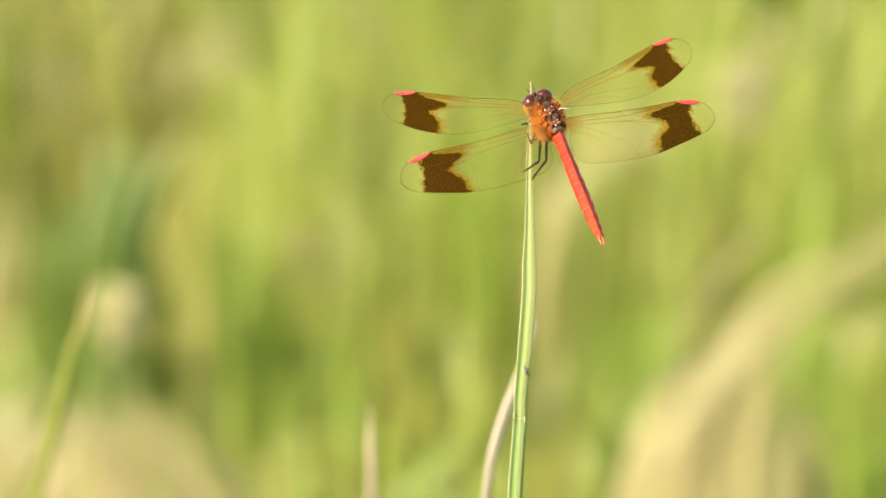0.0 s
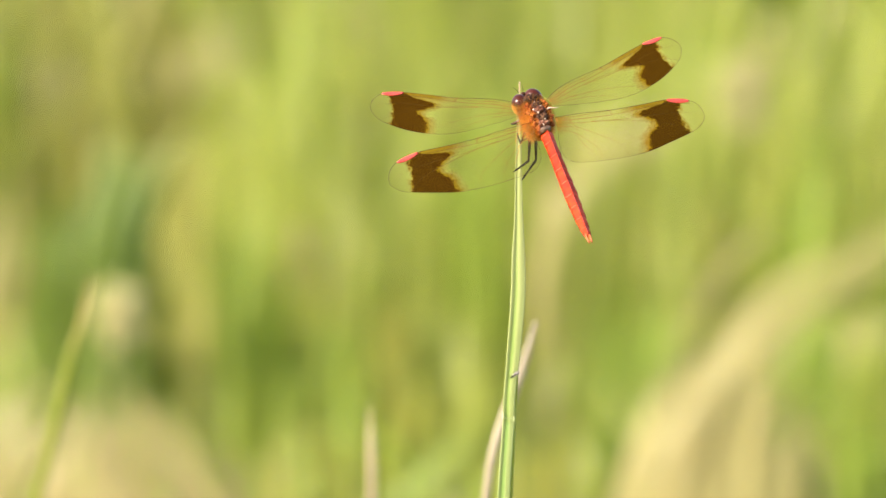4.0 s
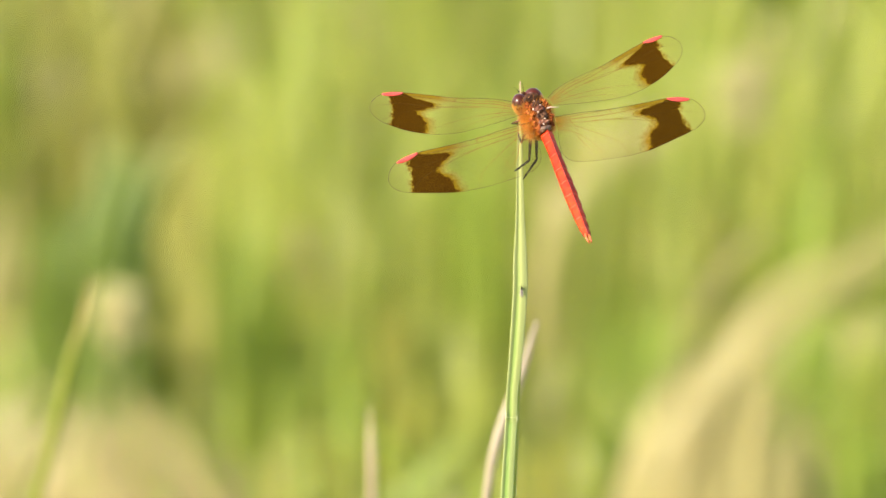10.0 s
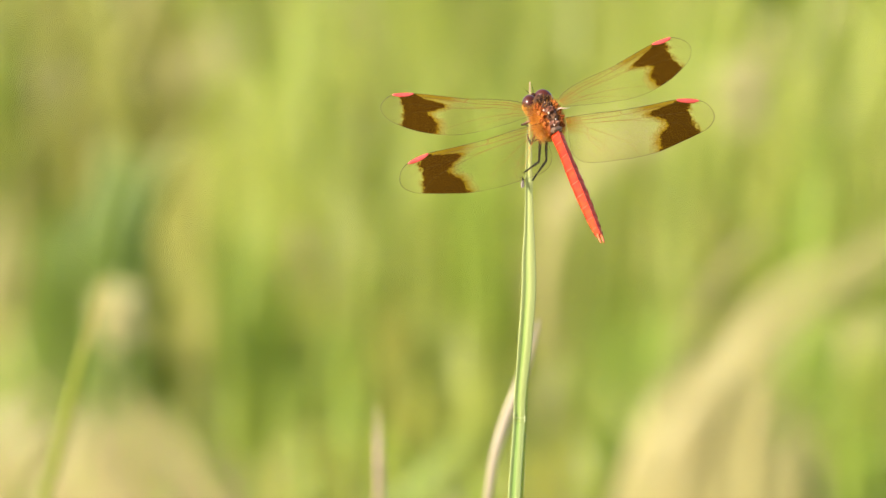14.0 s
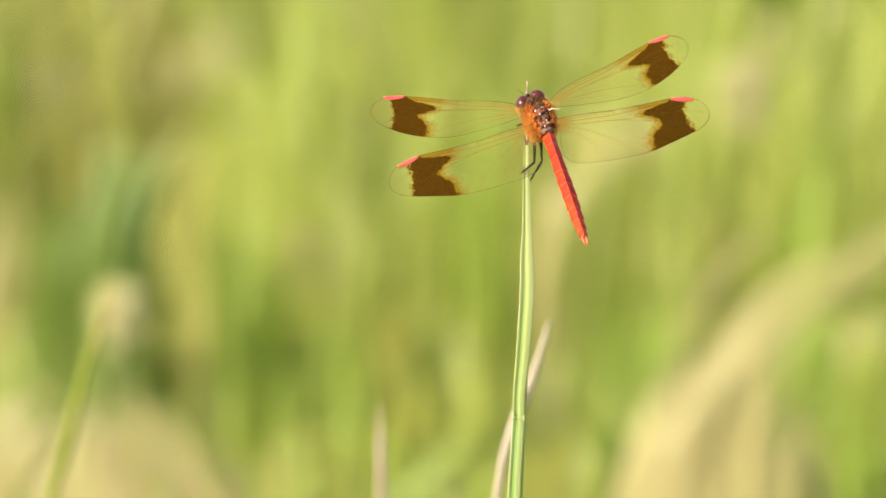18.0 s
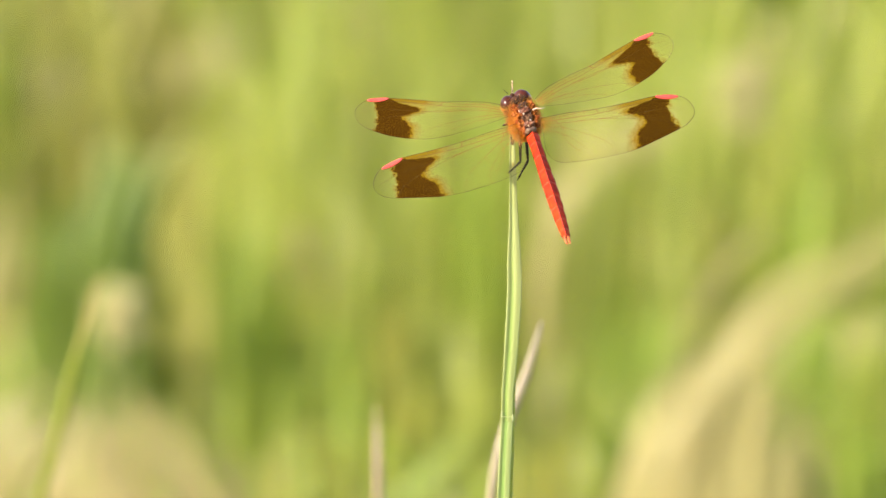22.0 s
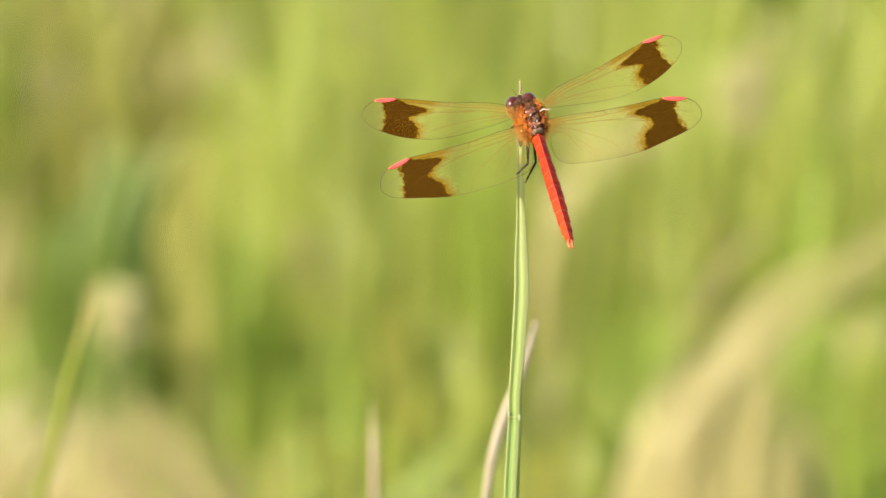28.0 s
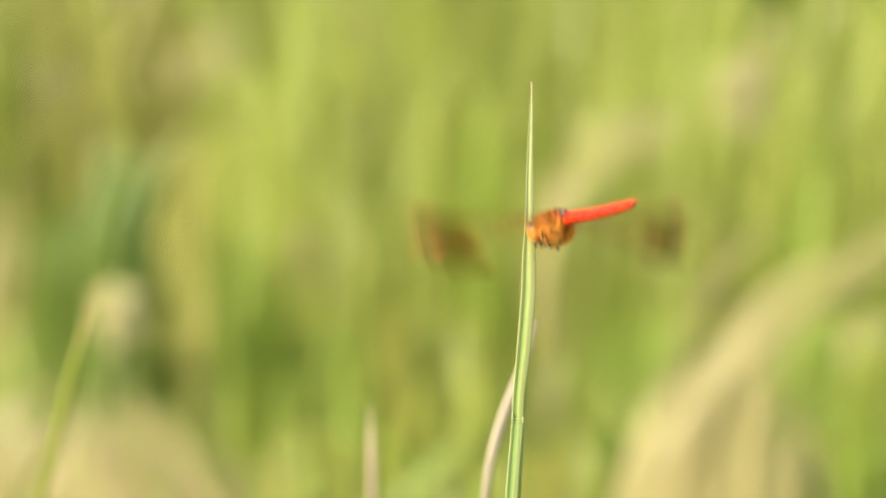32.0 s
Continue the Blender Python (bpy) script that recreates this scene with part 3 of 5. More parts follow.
# kind, depth, leaves, leaf width, and the two side lines of the tuft from root to tip, as x and height
FANS = [
    # deep tufts carry the shade between the grass in their colour
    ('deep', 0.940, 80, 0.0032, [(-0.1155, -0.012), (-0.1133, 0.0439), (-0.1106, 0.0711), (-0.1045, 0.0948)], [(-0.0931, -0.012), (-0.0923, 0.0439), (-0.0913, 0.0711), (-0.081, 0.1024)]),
    ('olive', 1.020, 27, 0.0030, [(-0.096, -0.005), (-0.094, 0.0304), (-0.093, 0.0552)], [(-0.0794, -0.005), (-0.0783, 0.0304), (-0.0764, 0.0622)]),
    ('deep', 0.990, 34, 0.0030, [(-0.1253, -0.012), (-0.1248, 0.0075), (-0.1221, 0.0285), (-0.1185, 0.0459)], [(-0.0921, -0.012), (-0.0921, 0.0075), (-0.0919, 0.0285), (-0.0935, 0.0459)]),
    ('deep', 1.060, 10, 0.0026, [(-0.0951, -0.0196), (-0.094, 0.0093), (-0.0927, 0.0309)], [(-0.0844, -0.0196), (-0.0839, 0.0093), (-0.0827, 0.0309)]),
    ('olive', 1.120, 25, 0.0030, [(-0.1006, -0.012), (-0.0972, 0.0395), (-0.0934, 0.0616), (-0.0897, 0.0781)], [(-0.0773, -0.012), (-0.0772, 0.0395), (-0.0771, 0.0616), (-0.0761, 0.0763)]),
    ('tan', 0.720, 100, 0.0019, [(-0.1268, -0.012), (-0.1248, 0.024), (-0.1215, 0.044), (-0.1048, 0.0571)], [(-0.0628, -0.012), (-0.0657, 0.024), (-0.0687, 0.0363), (-0.0882, 0.0609)]),
    ('tan', 0.760, 32, 0.0030, [(-0.1144, -0.012), (-0.1119, 0.0161), (-0.1071, 0.0318), (-0.0978, 0.0428)], [(-0.0738, -0.012), (-0.0748, 0.0161), (-0.0763, 0.0287), (-0.0839, 0.0428)]),
    ('straw', 1.100, 9, 0.0024, [(-0.1497, -0.012), (-0.1489, 0.017), (-0.1469, 0.039), (-0.1449, 0.0645)], [(-0.1313, -0.012), (-0.1309, 0.017), (-0.1298, 0.039), (-0.1305, 0.0645)]),
    ('lush', 1.050, 21, 0.0030, [(-0.1354, -0.0033), (-0.1334, 0.0146), (-0.1297, 0.0308)], [(-0.1212, -0.0033), (-0.1201, 0.0146), (-0.1191, 0.0362)]),
    ('lush', 1.300, 25, 0.0035, [(-0.1636, -0.012), (-0.1592, 0.0667), (-0.1571, 0.0825), (-0.1549, 0.1061)], [(-0.1418, -0.012), (-0.1416, 0.0667), (-0.1415, 0.0825), (-0.1393, 0.1061)]),
    ('lush', 1.300, 25, 0.0035, [(-0.1196, -0.012), (-0.1184, 0.0291), (-0.1163, 0.0549), (-0.1141, 0.0825)], [(-0.1048, -0.012), (-0.1047, 0.0291), (-0.1045, 0.0549), (-0.1043, 0.0864)]),
    ('lime', 1.000, 14, 0.0026, [(-0.0728, -0.0331), (-0.0713, 0.0268), (-0.0687, 0.0879)], [(-0.0676, -0.0331), (-0.0664, 0.0268), (-0.0644, 0.0931)]),
    ('tan', 0.700, 60, 0.0019, [(-0.1069, -0.012), (-0.104, 0.028), (-0.1008, 0.0432), (-0.0948, 0.0561)], [(-0.065, -0.012), (-0.068, 0.028), (-0.0709, 0.0417), (-0.0798, 0.0584)]),
    ('lime', 0.970, 30, 0.0024, [(-0.0486, -0.0028), (-0.0476, 0.0233), (-0.0467, 0.0458)], [(-0.0298, -0.0028), (-0.0297, 0.0233), (-0.0305, 0.0492)]),
    ('lime', 1.100, 34, 0.0024, [(-0.0658, -0.012), (-0.0657, 0.0426), (-0.0655, 0.0736), (-0.0654, 0.1045)], [(-0.0333, -0.012), (-0.0332, 0.0426), (-0.0331, 0.0736), (-0.0331, 0.1081)]),
    ('fresh', 0.950, 48, 0.0030, [(-0.066, -0.0232), (-0.0646, 0.0285), (-0.0639, 0.073)], [(-0.0499, -0.0232), (-0.0517, 0.0285), (-0.0529, 0.0798)]),
    ('fresh', 1.000, 12, 0.0026, [(-0.0282, -0.012), (-0.0281, 0.0057), (-0.027, 0.0338), (-0.0262, 0.067)], [(-0.0211, -0.012), (-0.0211, 0.0057), (-0.0214, 0.0338), (-0.0222, 0.0705)]),
    ('yellow', 0.950, 25, 0.0030, [(-0.0245, -0.012), (-0.0244, 0.0079), (-0.0235, 0.0319), (-0.0226, 0.0525)], [(-0.0073, -0.012), (-0.0074, 0.0079), (-0.0083, 0.0319), (-0.0108, 0.0559)]),
    ('fresh', 1.050, 48, 0.0032, [(0.0018, -0.012), (0.0019, 0.0111), (0.0028, 0.054), (0.0046, 0.1092)], [(0.0188, -0.012), (0.0188, 0.0111), (0.0187, 0.054), (0.0204, 0.1145)]),
    ('lush', 1.100, 15, 0.0028, [(-0.0152, -0.012), (-0.0152, 0.0023), (-0.017, 0.0463), (-0.0187, 0.0918)], [(-0.008, -0.012), (-0.008, 0.0023), (-0.0088, 0.0463), (-0.0115, 0.0972)]),
    ('lush', 1.150, 21, 0.0030, [(-0.0522, -0.012), (-0.0541, 0.0572), (-0.0559, 0.085), (-0.0576, 0.1128)], [(-0.045, -0.012), (-0.0449, 0.0572), (-0.0448, 0.085), (-0.0466, 0.1165)]),
    ('yellow', 0.800, 38, 0.0030, [(-0.0498, -0.012), (-0.0496, 0.0034), (-0.0479, 0.0194), (-0.0447, 0.0307)], [(-0.0227, -0.012), (-0.0227, 0.0034), (-0.0227, 0.0226), (-0.0227, 0.0419)]),
    ('yellow', 0.750, 22, 0.0024, [(0.0165, -0.012), (0.0171, 0.0134), (0.0186, 0.029), (0.0201, 0.0423)], [(0.0329, -0.012), (0.0332, 0.0134), (0.034, 0.029), (0.0308, 0.0431)]),
    ('lush', 0.800, 7, 0.0018, [(-0.0207, -0.012), (-0.0196, 0.0034), (-0.0101, 0.0178), (0.012, 0.0347)], [(-0.0145, -0.012), (-0.0133, 0.0034), (-0.0022, 0.0194), (0.0135, 0.0307)]),
    ('lime', 0.920, 34, 0.0022, [(-0.0157, -0.0002), (-0.014, 0.0236), (-0.014, 0.0472)], [(0.0127, -0.0002), (0.0127, 0.0236), (0.011, 0.0506)]),
    ('lime', 1.060, 32, 0.0022, [(-0.0238, -0.012), (-0.0238, 0.0093), (-0.0238, 0.0435), (-0.0255, 0.074)], [(0.003, -0.012), (0.0028, 0.0093), (0.0011, 0.0435), (-0.0007, 0.0776)]),
    ('lime', 1.050, 26, 0.0022, [(0.052, -0.012), (0.0524, 0.0111), (0.0549, 0.0433), (0.0566, 0.0665)], [(0.0719, -0.012), (0.0719, 0.0111), (0.0717, 0.0433), (0.0707, 0.0683)]),
    ('straw', 1.000, 22, 0.0024, [(0.0274, -0.012), (0.0278, 0.0268), (0.0286, 0.0566), (0.0364, 0.0775), (0.0544, 0.0905), (0.0716, 0.0888)], [(0.0335, -0.012), (0.0339, 0.0268), (0.0347, 0.0513), (0.0424, 0.0705), (0.0562, 0.081), (0.0699, 0.0836)]),
    ('lush', 0.920, 34, 0.0030, [(0.0428, -0.0206), (0.0477, 0.0236), (0.0509, 0.0624)], [(0.0663, -0.0206), (0.0677, 0.0236), (0.0692, 0.054)]),
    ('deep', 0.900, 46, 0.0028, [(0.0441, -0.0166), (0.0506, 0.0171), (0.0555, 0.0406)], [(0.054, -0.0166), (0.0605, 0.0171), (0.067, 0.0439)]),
    ('olive', 1.100, 25, 0.0030, [(0.071, -0.012), (0.0716, 0.017), (0.0733, 0.0408), (0.0741, 0.0609)], [(0.0883, -0.012), (0.0879, 0.017), (0.0868, 0.0408), (0.0858, 0.0591)]),
    ('lush', 1.200, 29, 0.0032, [(0.0746, -0.012), (0.0744, 0.0688), (0.0743, 0.0896), (0.0742, 0.1123)], [(0.0915, -0.012), (0.0913, 0.0688), (0.0912, 0.0896), (0.091, 0.1123)]),
    ('lime', 1.100, 35, 0.0032, [(0.1011, -0.012), (0.1021, 0.0463), (0.1037, 0.0827), (0.107, 0.1189)], [(0.1184, -0.012), (0.1183, 0.0463), (0.1181, 0.0827), (0.1195, 0.1226)]),
    ('fresh', 1.000, 21, 0.0030, [(0.1014, -0.012), (0.1046, 0.0478), (0.1079, 0.0723), (0.1128, 0.1018)], [(0.1102, -0.012), (0.1133, 0.0478), (0.1165, 0.0723), (0.1214, 0.1036)]),
    ('olive', 1.150, 20, 0.0030, [(0.132, -0.012), (0.1318, 0.0572), (0.1317, 0.0757), (0.1325, 0.0906)], [(0.145, -0.012), (0.1447, 0.0572), (0.1445, 0.0757), (0.1444, 0.0906)]),
    ('straw', 0.800, 26, 0.0020, [(0.054, -0.012), (0.0546, 0.0034), (0.0663, 0.0387), (0.081, 0.0658), (0.0959, 0.0801), (0.1122, 0.0888), (0.134, 0.1055)], [(0.0571, -0.012), (0.0578, 0.0034), (0.071, 0.0355), (0.0866, 0.0578), (0.0991, 0.0698), (0.1147, 0.0809), (0.1341, 0.0984)]),
    ('straw', 0.770, 150, 0.0020, [(0.0516, -0.012), (0.053, 0.0094), (0.0622, 0.041), (0.0752, 0.0661)], [(0.0867, -0.012), (0.0864, 0.0094), (0.0847, 0.0378), (0.0891, 0.0724)]),
    ('tan', 0.760, 44, 0.0020, [(0.0556, -0.012), (0.0566, 0.0114), (0.0611, 0.0365), (0.0656, 0.06)], [(0.0718, -0.012), (0.0721, 0.0114), (0.0735, 0.0365), (0.0764, 0.0616)]),
    ('straw', 0.750, 170, 0.0020, [(0.052, -0.012), (0.054, 0.0134), (0.0578, 0.0259), (0.0638, 0.0478)], [(0.0987, -0.012), (0.0978, 0.0134), (0.0962, 0.0259), (0.0929, 0.0602)]),
    ('straw', 0.745, 36, 0.0018, [(0.0701, -0.012), (0.0715, 0.0144), (0.0745, 0.03), (0.079, 0.0456)], [(0.0933, -0.012), (0.093, 0.0144), (0.092, 0.0394), (0.0941, 0.0642)]),
    ('fresh', 0.900, 27, 0.0030, [(0.0942, -0.012), (0.0968, 0.0271), (0.1, 0.0439), (0.1015, 0.059)], [(0.1138, -0.012), (0.115, 0.0271), (0.1165, 0.0439), (0.1164, 0.0606)]),
    ('lime', 0.950, 32, 0.0032, [(0.1179, -0.012), (0.1179, 0.001), (0.1194, 0.0268), (0.1209, 0.049)], [(0.1365, -0.012), (0.1365, 0.001), (0.1363, 0.0268), (0.1377, 0.0559)]),
    ('lush', 0.850, 40, 0.0032, [(0.1061, -0.0066), (0.0995, 0.0098), (0.101, 0.0246)], [(0.132, -0.0066), (0.1302, 0.0098), (0.1268, 0.0295)]),
    ('fresh', 0.920, 28, 0.0022, [(-0.0478, -0.012), (-0.0474, 0.01), (-0.0457, 0.032), (-0.0439, 0.0523)], [(-0.024, -0.012), (-0.024, 0.01), (-0.024, 0.032), (-0.0256, 0.0557)]),
]
# kind, place, half width, half height, scales; heads added for pale blurred spots
HEADS = [
    ('tan', -0.0755, 1.250, 0.0783, 0.0114, 0.0105, 110),
    ('straw', -0.0908, 1.250, 0.0715, 0.0114, 0.0069, 50),
    ('rosy', -0.1340, 1.250, 0.0638, 0.0114, 0.0152, 55),
    ('straw', -0.0942, 0.890, 0.0498, 0.0058, 0.0081, 84),
    ('tan', -0.0417, 1.050, 0.0388, 0.0056, 0.0105, 75),
    ('straw', -0.0334, 1.250, 0.0580, 0.0086, 0.0152, 18),
    ('tan', 0.0946, 1.100, 0.0854, 0.0093, 0.0114, 120),
    ('straw', 0.1086, 1.150, 0.0906, 0.0084, 0.0102, 60),
    ('straw', 0.0486, 1.050, 0.0772, 0.0098, 0.0052, 60),
    ('tan', 0.0641, 1.100, 0.0754, 0.0089, 0.0061, 40),
    ('straw', 0.1371, 1.250, 0.0889, 0.0133, 0.0114, 60),
    ('straw', -0.0152, 1.100, 0.0317, 0.0079, 0.0071, 36),
    ('straw', -0.0340, 1.300, 0.0825, 0.0117, 0.0117, 20),
    ('straw', 0.1261, 0.950, 0.0319, 0.0067, 0.0083, 36),
]


# ---- the perch and the near stalks ----
PERCH_Y = 0.0131
# near stalks, from the tip down to the root
DEAD_PTS = [(0.0174, 0.1263, 0.1796), (0.0147, 0.1248, 0.1702), (0.0112, 0.1234, 0.1610), (0.0086, 0.1218, 0.1507), (0.0068, 0.1218, 0.1307), (0.0041, 0.1218, 0.0907), (0.0031, 0.1218, -0.0100)]
DEAD_W = [0.0006, 0.0017, 0.0020, 0.0016, 0.0012, 0.0012, 0.0012]
LEFT_PTS = [(-0.0727, 0.300, 0.1601), (-0.0748, 0.300, 0.1513), (-0.0776, 0.300, 0.1418), (-0.0799, 0.300, 0.1322), (-0.0832, 0.300, 0.1179), (-0.0855, 0.300, 0.1034), (-0.0895, 0.300, -0.0100)]
LEFT_W = [0.0004, 0.0014, 0.0021, 0.0023, 0.0023, 0.0022, 0.0020]
STALK_PTS = [(-0.0146, 0.2322, 0.1449), (-0.0144, 0.2311, 0.1378), (-0.0142, 0.2293, 0.1265), (-0.0139, 0.2293, 0.0765), (-0.0137, 0.2293, -0.0100)]
# height, centre, half width of the leaf, in metres
PERCH = [(0.2393, 0.01377, 0.00012), (0.2365, 0.01377, 0.00023), (0.2340, 0.01378, 0.00035), (0.2292, 0.01374, 0.00046),
         (0.2244, 0.01375, 0.00058), (0.2196, 0.01380, 0.00066), (0.2149, 0.01386, 0.00083), (0.2091, 0.01387, 0.00115),
         (0.2034, 0.01386, 0.00123), (0.1957, 0.01338, 0.00120), (0.1909, 0.01300, 0.00111), (0.1860, 0.01258, 0.00102),
         (0.1824, 0.01249, 0.00100), (0.1815, 0.01244, 0.00098)]


def perch_material(name, dark, pale, groove):
    """Leaf with pale margins, a deep green channel and fine parallel ribs; the colour follows the leaf's own width."""
    mat, nt, out = nodes_of(name)
    at = nt.nodes.new("ShaderNodeAttribute")
    at.attribute_name = "across"
    sep = nt.nodes.new("ShaderNodeSeparateXYZ")
    nt.links.new(at.outputs["Vector"], sep.inputs[0])
    grain = add(nt, "ShaderNodeTexNoise", Scale=1.0, Detail=3.0)
    nt.links.new(mapping(nt, (3500, 3500, 60)), grain.inputs["Vector"])
    blot = add(nt, "ShaderNodeTexNoise", Scale=260.0, Detail=3.0)
    nt.links.new(mapping(nt, (1, 1, 0.4)), blot.inputs["Vector"])
    wob = arith(nt, "MULTIPLY_ADD", grain.outputs["Fac"], 0.10, -0.05)
    half, most = (tuple(k * a + (1 - k) * b for a, b in zip(dark, pale)) for k in (0.55, 0.2))
    col = ramp(nt, arith(nt, "ADD", sep.outputs["X"], wob), [(0.0, pale), (0.13, pale), (0.22, half), (0.27, dark), (0.32, half), (0.37, dark), (groove, dark), (groove + 0.07, half), (groove + 0.16, most), (1.0, pale)])
    rib = arith(nt, "MULTIPLY_ADD", arith(nt, "SINE", arith(nt, "MULTIPLY_ADD", sep.outputs["X"], 58.0, arith(nt, "MULTIPLY", grain.outputs["Fac"], 3.0))), 0.5, 0.5)
    col = mixed(nt, arith(nt, "MULTIPLY", rib, 0.4), col, mixed(nt, 1.0, col, (0.62, 0.72, 0.5), "MULTIPLY"))
    col = mixed(nt, sep.outputs["Z"], col, mixed(nt, 1.0, col, (0.92, 0.96, 0.88), "MULTIPLY"))
    tipward = mixed(nt, sep.outputs["Y"], col, (0.35, 0.355, 0.155))
    tipward = mixed(nt, arith(nt, "MULTIPLY_ADD", sep.outputs["Y"], 2.9, -1.9, clamp=True), tipward, (0.40, 0.29, 0.16))
    spots = mixed(nt, arith(nt, "MULTIPLY_ADD", blot.outputs["Fac"], 1.6, -0.75, clamp=True), tipward, tuple(c * 0.8 for c in pale))
    dif = nt.nodes.new("ShaderNodeBsdfPrincipled")
    dif.inputs["Roughness"].default_value = 0.5
    dif.inputs["Specular IOR Level"].default_value = 0.18
    nt.links.new(spots, dif.inputs["Base Color"])
    bump = add(nt, "ShaderNodeBump", Strength=0.5, Distance=0.00006)
    nt.links.new(grain.outputs["Fac"], bump.inputs["Height"])
    nt.links.new(bump.outputs[0], dif.inputs["Normal"])
    tra = nt.nodes.new("ShaderNodeBsdfTranslucent")
    nt.links.new(spots, tra.inputs["Color"])
    m = add(nt, "ShaderNodeMixShader", Fac=0.15)
    nt.links.new(dif.outputs[0], m.inputs[1])
    nt.links.new(tra.outputs[0], m.inputs[2])
    nt.links.new(m.outputs[0], out.inputs[0])
    return mat


def perch_leaf(stations, depth, sections=14):
    """A channelled leaf of some thickness: margins rolled forward, a groove at a third of its width."""
    prof = []
    for i in range(sections + 1):
        u = i / sections
        front = 0.09 * (math.exp(-((u - 0.33) / 0.16) ** 2)) - 0.05 * math.exp(-((u - 0.68) / 0.25) ** 2)
        prof.append((u, front))
    bm = bmesh.new()
    lay = bm.verts.layers.float_vector.new("across")
    rings = []
    top = stations[0][0]
    for z, x, hw in stations:
        ring = [Vector((x + (2 * u - 1) * hw, depth + f * hw * 1.6, z)) for u, f in prof]
        ring += [Vector((x + (2 * u - 1) * hw * 0.97, depth + f * hw * 1.6 + min(0.0002, hw * 0.5), z)) for u, f in prof[::-1]]
        rings.append(ring)
    rows = ring_loft(bm, rings)
    n = sections + 1
    for (z, x, hw), row in zip(stations, rows):
        fade = max(0.0, min(1.0, (z - 0.195) / 0.03)) * 0.62 + 0.38 * max(0.0, min(1.0, (z - 0.2358) / 0.0022))
        for j, v in enumerate(row):
            u = j / sections if j < n else (2 * n - 1 - j) / sections
            v[lay] = (u, fade, max(0.0, min(1.0, (0.197 - z) / 0.028)))
    return bm


def refine(stations, n):
    pts = smooth_line([Vector(s) for s in stations], n)
    return [(p.x, p.y, max(p.z, 0.00004)) for p in pts]


def build_perch():
    root = new("grass_plant")
    tagged(root, "slender pale green grass blade with a deep green channel, the perch", "grass blade")
    root.location = (0, PERCH_Y, 0)
    pale, dark = (0.33, 0.35, 0.135), (0.185, 0.255, 0.06)
    m_leaf = perch_material("perch_leaf", dark, pale, 0.42)
    m_sheath = perch_material("perch_sheath", (0.16, 0.24, 0.06), (0.35, 0.375, 0.155), 0.46)
    part("leaf", perch_leaf(refine(PERCH, 90), 0.0), m_leaf, root)
    low = [(0.1826, 0.01254, 0.00103), (0.1764, 0.01216, 0.00104), (0.1685, 0.01174, 0.00107), (0.14, 0.0105, 0.00109), (0.09, 0.0095, 0.0011), (0.04, 0.0090, 0.0012), (-0.02, 0.0088, 0.0013)]
    part("leaf_sheath", perch_leaf(refine(low, 40), 0.00003), m_sheath, root, "greener stem sheath below the collar")
    m_collar_leaf = leaf_material("perch_collar", [(0.0, (0.46, 0.48, 0.24)), (1.0, (0.56, 0.57, 0.34))], 0.3, 0.03, streak=(2500, 2500, 200))
    bm = bmesh.new()
    tube(bm, smooth_line([(0.01250 + u * 0.00100, -0.00006 + 0.00004 * abs(u), 0.18225 + 0.00018 * u * u) for u in (-1, -0.5, 0, 0.5, 1)], 12), 0.00006, 6)
    part("collar", bm, m_collar_leaf, root, "pale collar where the leaf leaves the stem")
    for sx in (-1, 1):
        bm = bmesh.new()
        ball(bm, (0.01250 + sx * 0.00092, -0.00010, 0.1824 - 0.0003 * sx), (0.00013, 0.00006, 0.0006), 12, 8)
        part("auricle", bm, m_collar_leaf, root, "whitish ear where the leaf leaves the stem")
    second = [(0.192, 0.01405, 0.0001), (0.186, 0.01350, 0.0004), (0.176, 0.01295, 0.0006), (0.1685, 0.0126, 0.0007), (0.12, 0.0110, 0.0009), (0.05, 0.0095, 0.0010), (-0.02, 0.0088, 0.0010)]
    part("inner_leaf", perch_leaf(refine(second, 20), 0.00045), m_lime, root, "yellow-green young leaf behind the stem")
    return root


def near_leaf(name, label, mat, points, widths, fold, n=18, facing=None):
    bm = bmesh.new()
    base = Vector(points[-1])
    pts = smooth_line([Vector(p) - Vector((base.x, base.y, 0)) for p in points], n)
    ws = [w[0] for w in smooth_line([(w, 0, 0) for w in widths], n)]
    leaf_strip(bm, pts, ws, fold, facing)
    ob = new(name, mesh_of(name, bm, mat))
    ob.location = (base.x, base.y, 0)
    mod = ob.modifiers.new("thickness", "SOLIDIFY")
    mod.thickness = 0.00025
    tagged(ob, label, "grass blade")
    return ob


def build_near():
    dead = near_leaf("dry_leaf", "withered pinkish-tan grass leaf arching behind the perch", m_dry, DEAD_PTS, DEAD_W, 0.15)
    left = near_leaf("young_blade", "single bright green blade with a yellowing tip", m_young, LEFT_PTS, LEFT_W, 0.2)
    stem = new("dry_stalk", None)
    stem.location = (STALK_PTS[-1][0], STALK_PTS[-1][1], 0)
    tagged(stem, "thin reddish-tan dry grass stalk", "stalk")
    bm = bmesh.new()
    base = Vector((STALK_PTS[-1][0], STALK_PTS[-1][1], 0))
    pts = smooth_line([Vector(p) - base for p in STALK_PTS], 14)
    tube(bm, pts, [0.0001 + 0.0005 * min(1.0, i / 4) for i in range(14)], 8)
    part("stalk", bm, m_stem, stem)
    bm = bmesh.new()
    leaf_strip(bm, [p + Vector((0.0005, 0.0003, -0.004)) for p in pts[:9]], [0.0002, 0.0008, 0.0011, 0.0012, 0.0012, 0.0012, 0.0012, 0.001, 0.0004], 0.3)
    part("sheath", bm, m_dry, stem)
    return dead, left, stem


